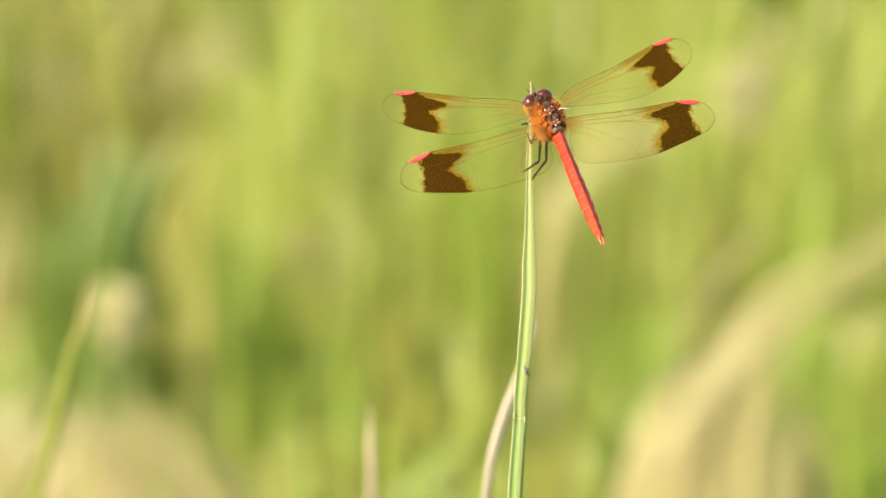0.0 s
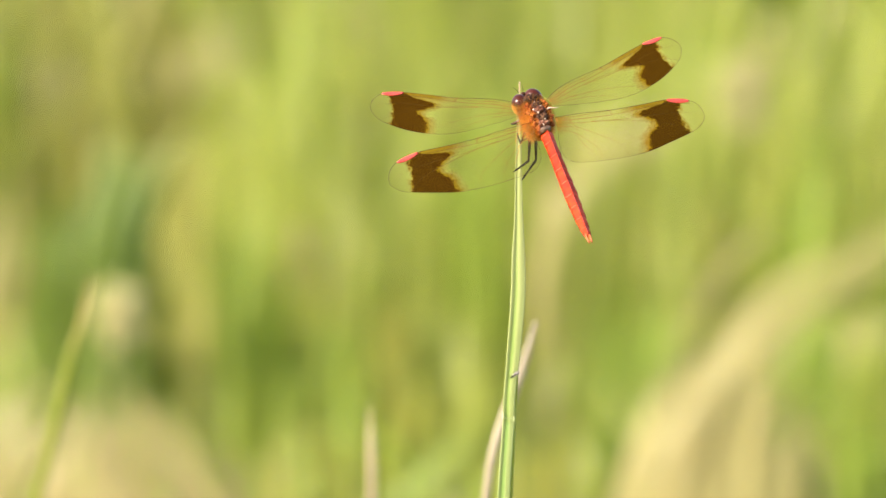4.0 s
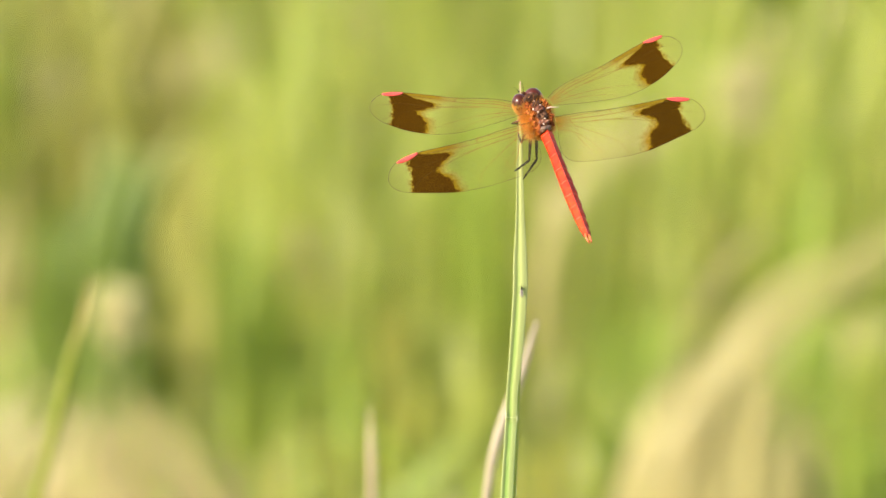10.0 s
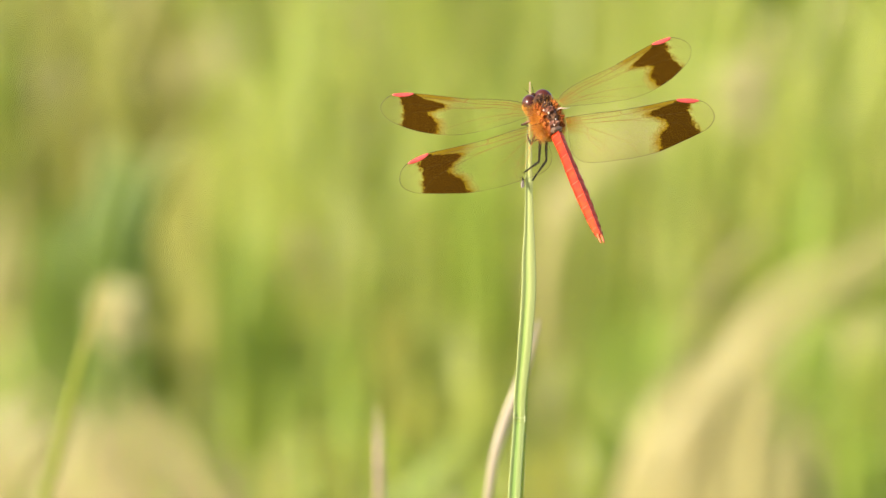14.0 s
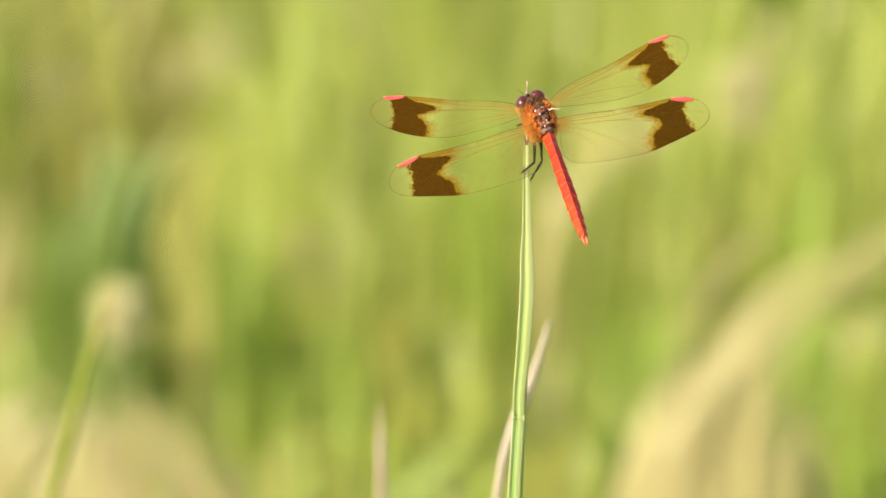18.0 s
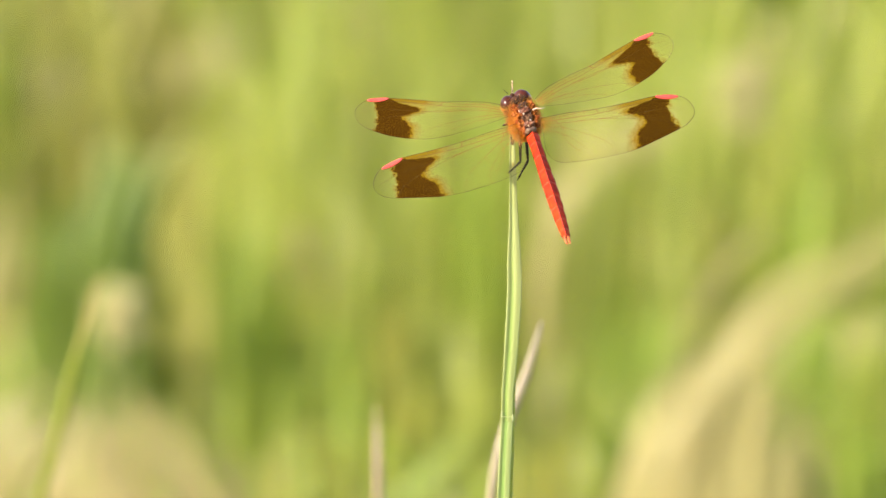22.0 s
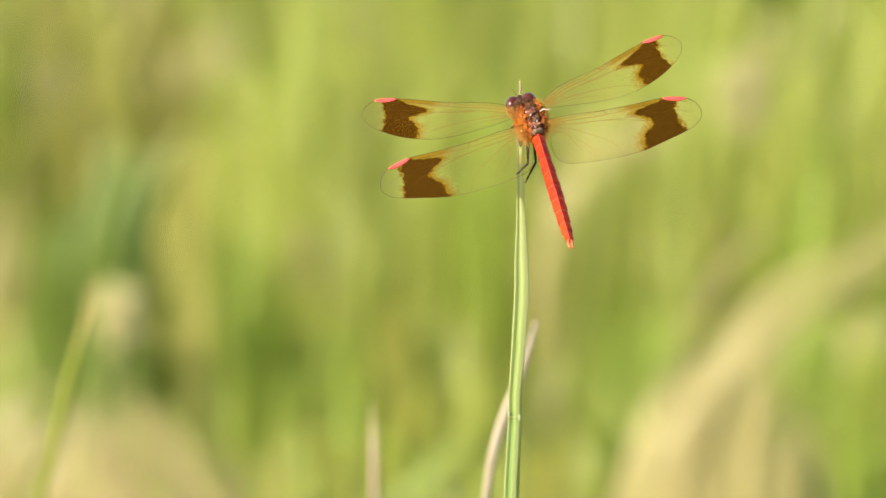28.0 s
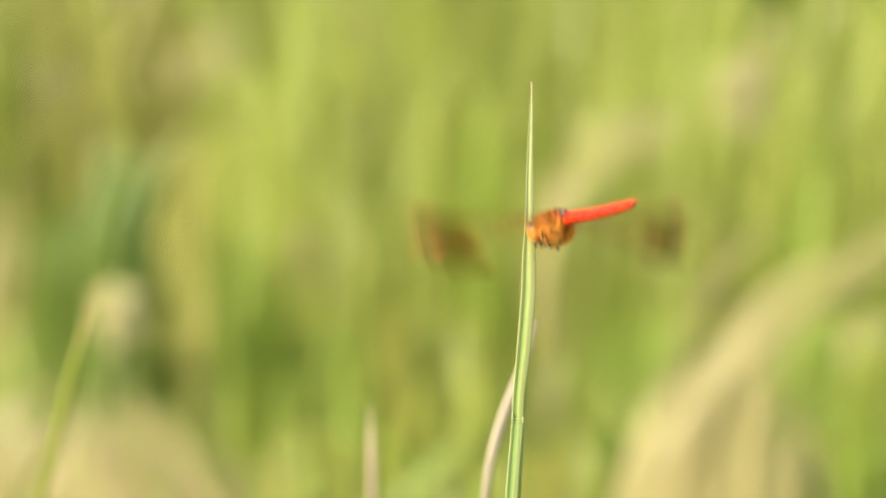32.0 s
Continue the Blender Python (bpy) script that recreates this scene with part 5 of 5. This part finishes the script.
# root and wing spot of each wing, in mm, by (side, hind)
WING_AT = {(1, 0): ((2.3, 3.5, -0.5), (23.2, 10.3, -0.1)), (-1, 0): ((-2.0, 3.0, -0.5), (-23.2, 9.5, 1.0)),
           (1, 1): ((2.35, -1.2, -0.2), (23.45, -1.85, -1.5)), (-1, 1): ((-1.85, -1.2, -0.3), (-22.7, -1.5, -2.75))}


def wing_pose(side, hind, flap=0.0, sweep=0.0, twist=0.0):
    """The pose of a wing at its root; flap: degrees up."""
    base, spot = WING_AT[(side, hind)]
    u = (Vector(spot) - Vector(base)).normalized()
    v = (0.063, 0.903, 0.425) if hind else (-0.327, 0.937, 0.122)
    v = Vector((v[0] * side, v[1], v[2]))
    v = (v - u * v.dot(u)).normalized()
    x = u * side
    m = Matrix((x, v, x.cross(v))).transposed().to_4x4()
    turn = Matrix.Rotation(radians(-flap * side), 4, "Y") @ Matrix.Rotation(radians(sweep * side), 4, "Z")
    return Matrix.Translation(Vector(base) * MM) @ turn @ m @ Matrix.Rotation(radians(twist), 4, "X")


def build_midge():
    """A tiny fly, head along its own y, on the leaf."""
    fly = new("midge")
    tagged(fly, "tiny dark midge with silvery folded wings on the grass blade", "fly")
    for nm, c, r, mat in (("abdomen", (0, -0.25, 0.18), (0.14, 0.5, 0.15), m_thigh), ("thorax", (0, 0.38, 0.22), (0.17, 0.24, 0.2), m_leg), ("head", (0, 0.72, 0.17), (0.15, 0.13, 0.13), m_leg)):
        bm = bmesh.new()
        ball(bm, Vector(c) * MM, Vector(r) * MM, 14, 10)
        part(nm, bm, mat, fly)
    for sx in (-1, 1):
        bm = bmesh.new()
        ring = []
        for y, w in ((0.4, 0.05), (0.1, 0.2), (-0.4, 0.26), (-0.8, 0.2), (-1.0, 0.06)):
            ring.append([Vector((0.04 * sx + sx * w * s, y, 0.40 + 0.04 * y - 0.10 * abs(s) + dz)) * MM for s, dz in ((0, 0), (0.5, 0), (1, 0), (1, -0.02), (0.5, -0.02), (0, -0.02))])
        ring_loft(bm, ring)
        part("wing", bm, m_fly_wing, fly, "silvery wing folded over the back")
        for y, dy in ((0.55, 0.35), (0.35, 0.0), (0.15, -0.4)):
            bm = bmesh.new()
            tube(bm, mm([(0.1 * sx, y, 0.15), (0.38 * sx, y + dy * 0.5, 0.3), (0.5 * sx, y + dy, 0.0)]), 0.022 * MM, 5)
            part("leg", bm, m_leg, fly)
        bm = bmesh.new()
        tube(bm, mm([(0.05 * sx, 0.82, 0.2), (0.14 * sx, 1.05, 0.28)]), 0.016 * MM, 4)
        part("antenna", bm, m_leg, fly)
    return fly


# ---- what moves ----
# seconds, place, turn
DARTER = [
    (0, 0.01794, 0.00294, 0.23503, 45.5, -8.52, 16.6), (0.5, 0.01639, 0.00287, 0.23517, 45.34, -9.37, 13.21),
    (1, 0.01642, 0.00295, 0.23517, 45.37, -9.06, 16.04), (1.5, 0.01701, 0.00298, 0.23522, 45.29, -8.72, 17.19),
    (2, 0.01646, 0.00285, 0.23509, 45.13, -9.42, 13.03), (2.5, 0.01677, 0.00299, 0.23515, 45.41, -8.87, 17.74),
    (3, 0.0161, 0.00289, 0.23515, 45.02, -9.24, 14.32), (3.5, 0.01618, 0.00294, 0.23513, 44.8, -8.87, 16.16),
    (5.5, 0.01455, 0.00282, 0.23528, 44.58, -10.16, 10.7), (6, 0.01434, 0.00282, 0.23525, 44.8, -10.35, 10.75),
    (6.5, 0.01558, 0.00286, 0.23521, 45.07, -9.85, 12.61), (7, 0.01799, 0.00295, 0.23511, 44.72, -8.79, 16.92),
    (7.5, 0.01749, 0.0028, 0.23506, 44.54, -9.51, 11.19), (8, 0.01786, 0.00286, 0.23509, 44.56, -9.01, 13.68),
    (8.5, 0.01402, 0.00253, 0.23532, 43.33, -11.59, -1.43), (9, 0.01645, 0.00284, 0.23514, 44.18, -9.5, 12.46),
    (9.5, 0.01715, 0.00293, 0.23513, 44.96, -8.91, 16.04), (10, 0.01599, 0.00291, 0.23523, 44.91, -9.51, 14.49),
    (10.5, 0.01516, 0.00291, 0.23527, 44.74, -9.66, 14.42), (11, 0.01607, 0.00291, 0.23513, 45.3, -9.55, 14.83),
    (11.5, 0.0169, 0.00298, 0.23506, 45.44, -9, 18.21), (12, 0.01565, 0.00286, 0.23518, 44.5, -9.84, 13.13),
    (12.5, 0.01563, 0.00285, 0.23519, 44.97, -10.02, 12.27), (13, 0.01645, 0.0029, 0.23518, 44.75, -9.43, 14.31),
    (13.5, 0.01692, 0.00289, 0.23509, 45.12, -9.58, 14.41), (14, 0.01773, 0.00291, 0.23507, 44.44, -9.14, 15.86),
    (14.5, 0.01869, 0.00286, 0.23504, 44.48, -8.99, 13.78), (16.5, 0.01994, 0.00232, 0.2349, 44.89, -9.98, 13.68),
    (17, 0.01861, 0.00238, 0.23491, 45.51, -10.26, 15.67), (17.5, 0.01447, 0.00199, 0.2352, 43.66, -12.19, -2.26),
    (18, 0.01626, 0.00224, 0.235, 45.04, -10.88, 9.89), (18.5, 0.01618, 0.00223, 0.23502, 44.88, -11.07, 9.44),
    (19, 0.01517, 0.00222, 0.23501, 45.38, -11.5, 8.97), (19.5, 0.01694, 0.0024, 0.23489, 46.14, -10.23, 15.98),
    (20, 0.01585, 0.00238, 0.23499, 45.44, -10.56, 15.05), (20.5, 0.01604, 0.00239, 0.23496, 45.83, -10.52, 15.65),
    (21, 0.01372, 0.00219, 0.235, 45.4, -12.18, 7.77), (21.5, 0.01372, 0.0022, 0.235, 45.55, -12.06, 8),
    (22, 0.01357, 0.00219, 0.23504, 45.21, -12.16, 7.66), (22.5, 0.01268, 0.00214, 0.23504, 45.47, -12.63, 5.01),
    (23, 0.01487, 0.00224, 0.23495, 45.69, -11.61, 9.84), (23.5, 0.01279, 0.00206, 0.23504, 45.45, -12.95, 1.57),
    (24, 0.01302, 0.00206, 0.23509, 44.89, -12.78, 1.4), (24.5, 0.01841, 0.00217, 0.23474, 45.12, -11.59, 8.42),
    (25, 0.0209, 0.00221, 0.23479, 43.98, -9.4, 10.17), (25.5, 0.01454, 0.00192, 0.23503, 44.26, -13.02, -5.17),
    (27.5, 0.01499, 0.00309, 0.23484, 44.51, -13.18, 4), (28, 0.01474, 0.00305, 0.23476, 44.3, -11.97, 6.23),
    (28.5, 0.01271, 0.00316, 0.23469, 44.22, -13.37, -3.67), (29, 0.01145, 0.00321, 0.2347, 43.59, -13.85, -7.5),
    (29.5, 0.0148, 0.00307, 0.23465, 43.8, -11.86, 2.54), (30, 0.01304, 0.00313, 0.23467, 44.17, -12.8, -0.97),
    (30.5, 0.01497, 0.00302, 0.23471, 44.09, -11.23, 7.56), (30.8, 0.01276, 0.00313, 0.23467, 44.12, -10.33, -1.35),
    (30.833, 0.01276, 0.00317, 0.23495, 44.12, -10.33, -1.35), (30.867, 0.01442, 0.00507, 0.24499, 47.11, 2.19, -1.9),
    (30.9, 0.0162, 0.00719, 0.2584, 50.86, 10.74, -1.42), (31, 0.0189, 0.01969, 0.30139, 46.84, 8.51, 0.46),
    (31.2, 0.10692, 0.04484, 0.31658, 29.49, -5.69, 20.82), (31.45, 0.16566, 0.04365, 0.24919, 10.08, -8.95, 54.74),
    (31.7, 0.11457, 0.01825, 0.21453, 4.77, -8.1, 82.8), (31.733, 0.05185, 0.01786, 0.21507, 4, -8.46, 88.78),
    (31.767, 0.02764, 0.01791, 0.21536, 4, -8.46, 88.78), (31.8, 0.01908, 0.01748, 0.21561, 5.16, -8.76, 95.48),
    (31.833, 0.01595, 0.0150, 0.22452, 8.0, -3.98, 78), (31.867, 0.01538, 0.0110, 0.23624, 4.0, 3.31, 60),
    (31.9, 0.01557, 0.0080, 0.24093, 1.0, 4.14, 50), (31.933, 0.01633, 0.0065, 0.22593, -6.0, 4.0, 44),
    (31.967, 0.01824, 0.0055, 0.2207, -13.0, 4.0, 31), (32, 0.01881, 0.0050, 0.2186, -14.0, 4.0, 28),
    (32.033, 0.01929, 0.0050, 0.2164, -14.5, 4.0, 27),
]
# seconds, shift of the root, lean in degrees
PERCH_SWAY = [
    (0, -0.00143, 0.552), (0.5, -0.00153, 0.263), (1, -0.00232, 0.418), (1.5, -0.00247, 0.559), (2, -0.00139, 0.262), (2.5, -0.00338, 0.706),
    (3, -0.00304, 0.554), (3.5, -0.00322, 0.565), (5.5, -0.00045, -0.342), (6, 1e-05, -0.486), (6.5, -0.0002, -0.195), (7, -0.00071, 0.379),
    (7.5, -0.00041, 0.377), (8, 0.00019, 0.232), (8.5, 0.00304, -0.937), (9, 0.0007, -0.201), (9.5, -0.00146, 0.384), (10, -0.00126, 0.093),
    (10.5, -0.00091, -0.199), (11, -0.00126, 0.093), (11.5, -0.00145, 0.244), (12, -0.0002, -0.195), (12.5, 0.00041, -0.339), (13, -0.00021, -0.055),
    (13.5, 0.00039, -0.059), (14, -0.00086, 0.38), (14.5, 0.00112, 0.216), (16.5, -0.00203, 1.341), (17, -0.00182, 0.91), (17.5, 0.00148, -0.403),
    (18, 8e-05, 0.037), (18.5, 8e-05, 0.037), (19, -0.00036, -0.1), (19.5, -0.00237, 0.624), (20, -0.0022, 0.343), (20.5, -0.00156, 0.189),
    (21, 0.00019, -0.543), (21.5, 0.00019, -0.543), (22, 0, -0.533), (22.5, 0.00126, -0.971), (23, -0.00016, -0.251), (23.5, 0.00125, -0.831),
    (24, 0.00139, -0.832), (24.5, 0.00292, -0.124), (25, -0.00178, 1.629), (25.5, 0.00502, -1.148), (27.5, 0.00055, -0.2), (28, 0.00083, -0.426),
    (28.5, -0.00069, 0.098), (29, -0.0001, -0.27), (29.5, 0.00055, -0.2), (30, 0.0002, -0.319), (30.5, 0.0005, -0.368), (30.8, 0.00116, -0.685),
    (30.9, 0.00097, -0.663), (31, -0.00300375, 0.565), (31.1, 0.00067, -0.567), (31.2, 0.00116, -0.685), (31.3, 0.00104, -0.611), (31.4, 0.00031, -0.346),
    (31.5, -0.00133, 0.206), (31.6, -0.00406, 1.109), (31.7, -0.00405, 1.152), (31.8, -0.00465, 1.386), (31.9, -0.00494, 1.524), (32, -0.00311, 0.994),
]
DEAD_SWAY = [
    (0, -0.132), (1, -0.066), (3, -0.066), (6, -0.231), (7, -0.198), (9, 0.099), (10, -0.066), (13, -0.033),
    (14.5, 0.165), (16.5, 0.892), (17.5, 0.76), (19, 0.528), (20, 0.363), (21, 0.33), (22, 0.231), (23, 0.033),
    (25, -0.198), (28, -0.099), (30, -0.297), (31.2, -0.297), (32, -0.165),
]
LEFT_SWAY = [
    (0, 0), (1, 0), (3.5, 0), (5.5, 0.172), (6, 0.215), (6.5, 0.086), (8, 0.129), (9, 0),
    (11, 0.129), (12, 0.215), (13, 0.215), (13.5, 0.473), (14, 0.903), (14.5, 1.548), (16.5, 1.978), (17, 1.978),
    (17.5, 1.677), (18, 1.505), (18.5, 1.462), (19, 1.333), (19.5, 1.548), (20, 1.075), (20.5, 1.161), (21, 0.645),
    (21.5, 0.602), (22, 0.43), (23, 0.344), (24, 0.215), (25.5, 0.172), (27.5, 0.344), (29, 0.344), (30, 0.473),
    (31, 0.344), (32, 0.43),
]
STALK_SWAY = [
    (0, -0.043), (1, 0), (3.5, 0), (6, 0.043), (9, 0), (12.5, 0), (13, 0.13), (13.5, 0.478),
    (14, 0.609), (14.5, 0.652), (16.5, 1.218), (17, 1.305), (17.5, 1), (18, 0.783), (18.5, 0.913), (19, 0.783),
    (19.5, 0.391), (20, 0.522), (20.5, 0.652), (21, 0.478), (21.5, 0.609), (22, 0.522), (22.5, 0.261), (23, 0.174),
    (24, 0.043), (25, -0.043), (25.5, 0), (27.5, 0.174), (28, 0.217), (29, 0.174), (30, 0), (31, -0.043),
    (32, 0.043),
]
MIDGE = [
    (0, 0.01395, 0.01285, 0.19021, -79.64, 29.59, -174.84), (0.5, 0.01286, 0.01285, 0.19021, -79.64, 29.59, -174.84),
    (1, 0.01271, 0.01285, 0.19021, -79.64, 29.59, -174.84), (1.5, 0.013, 0.01285, 0.19041, -79.64, 29.59, -174.84),
    (2, 0.01309, 0.01285, 0.19041, -79.64, 29.59, -174.84), (2.5, 0.01271, 0.01285, 0.1905, -80.09, 24.67, -175.83),
    (3, 0.01243, 0.01285, 0.19031, -79.83, -27.63, 175.25), (3.5, 0.01233, 0.01285, 0.1907, -79.83, -27.63, 175.25),
    (4.2, 0.01186, 0.01284, 0.18877, -47.63, -76.58, 138.42), (4.8, 0.01158, 0.01284, 0.18723, 79.64, -29.59, 5.16),
    (5.5, 0.01158, 0.01284, 0.18781, 80.98, -3.95, 0.63), (6, 0.01195, 0.01285, 0.19079, 80.98, -3.95, 0.63),
    (6.5, 0.0129, 0.01285, 0.1932, 80.99, -1.98, 0.31), (7, 0.01413, 0.01286, 0.19406, 80.99, 1.98, -0.31),
    (7.5, 0.01469, 0.01286, 0.19685, 80.99, -1.98, 0.31), (8, 0.01488, 0.01287, 0.19887, 81, -0, 0),
    (8.5, 0.01431, 0.01287, 0.19983, 81, -0, 0), (9, 0.01426, 0.01287, 0.20137, 80.99, 1.98, -0.31),
    (9.5, 0.01393, 0.01288, 0.2029, 81, -0, 0), (10, 0.01317, 0.01288, 0.20377, 81, -0, 0),
    (10.5, 0.0126, 0.01288, 0.20511, 81, -0, 0), (11, 0.01306, 0.01288, 0.20799, 81, -0, 0),
    (11.5, 0.01334, 0.01289, 0.2101, 81, -0, 0), (12, 0.01325, 0.01289, 0.21211, 81, -0, 0),
    (12.5, 0.01315, 0.0129, 0.2145, 81, -0, 0), (13, 0.01305, 0.0129, 0.21861, 80.99, -1.98, 0.31),
    (13.5, 0.01314, 0.01291, 0.22139, 80.97, -4.94, 0.78), (14, 0.01332, 0.01291, 0.22225, 81, -0, 0),
    (14.5, 0.01493, 0.01291, 0.22177, 80.97, 4.94, -0.78), (15, 0.01553, 0.01293, 0.22492, 85.89, -8.01, -62.71),
    (15.5, 0.01598, 0.01336, 0.22724, 96.39, -6.35, -135.35), (16, 0.01674, 0.01347, 0.22913, 99, -0, -180),
    (16.5, 0.01707, 0.01347, 0.22913, 99, -0, -180), (17, 0.01556, 0.01347, 0.22913, 99, -0, -180),
    (17.5, 0.01361, 0.01347, 0.22913, 99, -0, -180), (18, 0.01397, 0.01347, 0.22913, 99, -0, -180),
    (18.5, 0.01397, 0.01347, 0.22913, 99, -0, -180), (19, 0.01298, 0.01347, 0.22913, 99, -0, -180),
    (19.5, 0.01387, 0.01347, 0.22913, 99, -0, -180), (20, 0.01291, 0.01347, 0.22913, 99, -0, -180),
    (20.5, 0.01294, 0.01347, 0.22913, 99, -0, -180), (21, 0.01176, 0.01347, 0.22913, 99, -0, -180),
    (21.5, 0.01176, 0.01347, 0.22913, 99, -0, -180), (22, 0.01161, 0.01347, 0.22913, 99, -0, -180),
    (22.5, 0.01112, 0.01347, 0.22913, 99, -0, -180), (23, 0.01258, 0.01347, 0.22913, 99, -0, -180),
    (23.5, 0.01167, 0.01347, 0.22913, 99, -0, -180), (24, 0.0118, 0.01347, 0.22913, 99, -0, -180),
    (24.5, 0.01616, 0.01347, 0.22913, 99, -0, -180), (25, 0.01848, 0.01347, 0.22913, 99, -0, -180),
    (25.5, 0.01417, 0.01347, 0.22913, 99, -0, -180), (27.5, 0.01349, 0.01347, 0.22913, 99, -0, -180),
    (28, 0.01287, 0.01347, 0.22913, 99, -0, -180), (28.5, 0.01344, 0.01347, 0.22913, 99, -0, -180),
    (29, 0.01256, 0.01347, 0.22913, 99, -0, -180), (29.5, 0.01349, 0.01347, 0.22913, 99, -0, -180),
    (30, 0.01266, 0.01347, 0.22913, 99, -0, -180), (30.5, 0.01277, 0.01347, 0.22913, 99, -0, -180),
    (30.8, 0.01216, 0.01347, 0.22913, 99, -0, -180), (30.9, 0.01206, 0.01347, 0.22913, 99, -0, -180),
    (31, 0.013, 0.01347, 0.22913, 99, -0, -180), (31.1, 0.01214, 0.01347, 0.22913, 99, -0, -180),
    (31.2, 0.01216, 0.01347, 0.22913, 99, -0, -180), (31.3, 0.01234, 0.01347, 0.22913, 99, -0, -180),
    (31.4, 0.01267, 0.01347, 0.22913, 99, -0, -180), (31.5, 0.01323, 0.01347, 0.22913, 99, -0, -180),
    (31.6, 0.01412, 0.01347, 0.22913, 99, -0, -180), (31.7, 0.0143, 0.01347, 0.22913, 99, -0, -180),
    (31.8, 0.01463, 0.01347, 0.22913, 99, -0, -180), (31.9, 0.0149, 0.01347, 0.22913, 99, -0, -180),
    (32, 0.01461, 0.01347, 0.22913, 99, -0, -180),
]
# the folding of the legs in flight: shift in mm, turn
FOLD = {"foreleg": (3.0, -0.9, -86), "middle_leg": (3.2, -2.3, -84), "hindleg": (6.5, -4.7, -80)}


def motions():
    walk(darter, [(t, pose(*p)) for t, *p in DARTER])
    walk(perch, [(t, pose(dx, PERCH_Y, 0, 0, a, 0)) for t, dx, a in PERCH_SWAY])
    for ob, rows in ((dry_leaf, DEAD_SWAY), (young_blade, LEFT_SWAY), (dry_stalk, STALK_SWAY)):
        x, y, z = ob.location
        walk(ob, [(t, pose(x, y, z, 0, a, 0)) for t, a in rows])
    walk(midge, [(t, pose(*p)) for t, *p in MIDGE])
    # a turn of the head and a drop of the abdomen between two rests
    aside = pose(-0.85 * MM, 4.8 * MM, -2.80 * MM, -14, 0, 1)
    ahead, level = pose(-0.45 * MM, 4.85 * MM, -2.80 * MM, -14, 0, 14), pose(-0.25 * MM, 4.8 * MM, -2.80 * MM, -14, 0, -4)
    walk([c for c in darter.children if c.name.startswith("head")][0], [(0.0, ahead), (25.5, ahead), (27.5, aside), (28.2, aside), (29.0, level), (32.0, level)])
    pivot = Vector((0.42, 0.5, -1.4)) * MM
    dip, drop = (Matrix.Translation(pivot + Vector((-0.2, 0, 0)) * MM) @ Matrix.Rotation(radians(2.6), 4, "X") @ Matrix.Rotation(radians(a), 4, "Z") @ Matrix.Translation(-pivot) for a in (0.0, -2.6))
    for c in darter.children:
        kind = c.name.split(".")[0]
        if kind in ("abdomen_segment", "cercus"):
            walk(c, [(0.0, Matrix()), (25.5, Matrix()), (27.5, dip), (28.2, dip), (29.0, drop), (30.0, dip), (30.83, dip), (30.93, Matrix()), (32.0, Matrix())])
        if kind in FOLD:
            dy, dz, rx = FOLD[kind]
            tucked = Matrix.Translation((0, dy * MM, dz * MM)) @ Matrix.Rotation(radians(rx), 4, "X") @ Matrix.Translation((0, 0, 5.0 * MM))
            hip = Vector((0, 0.4, -5.6)) * MM
            rest = Matrix.Translation(hip) @ Matrix.Rotation(radians(-6 if kind == "hindleg" else 0), 4, "Y") @ Matrix.Translation(-hip)
            walk(c, [(0.0, Matrix()), (25.5, Matrix()), (28.2, Matrix()), (29.0, rest), (30.83, rest), (30.93, tucked), (32.0, tucked)])
    for wing, side, hind in wings:
        rows = [(0.0, wing_pose(side, hind)), (30.8, wing_pose(side, hind))]
        t, up = 30.8 + 1 / 30, True
        while t < 32.05:
            beat = {31.933: 40, 31.967: 42, 32.0: -8, 32.033: -58}.get(round(t, 3), 38 if up else -30)
            rows.append((t, wing_pose(side, hind, beat + (6 if hind else 0), 6 if hind else -6, 34)))
            t, up = t + 1 / 30, not up
        walk(wing, rows)


# ---- build ----
build_ground()
build_meadow()
perch = build_perch()
dry_leaf, young_blade, dry_stalk = build_near()
darter, wings = build_darter()
midge = build_midge()
motions()
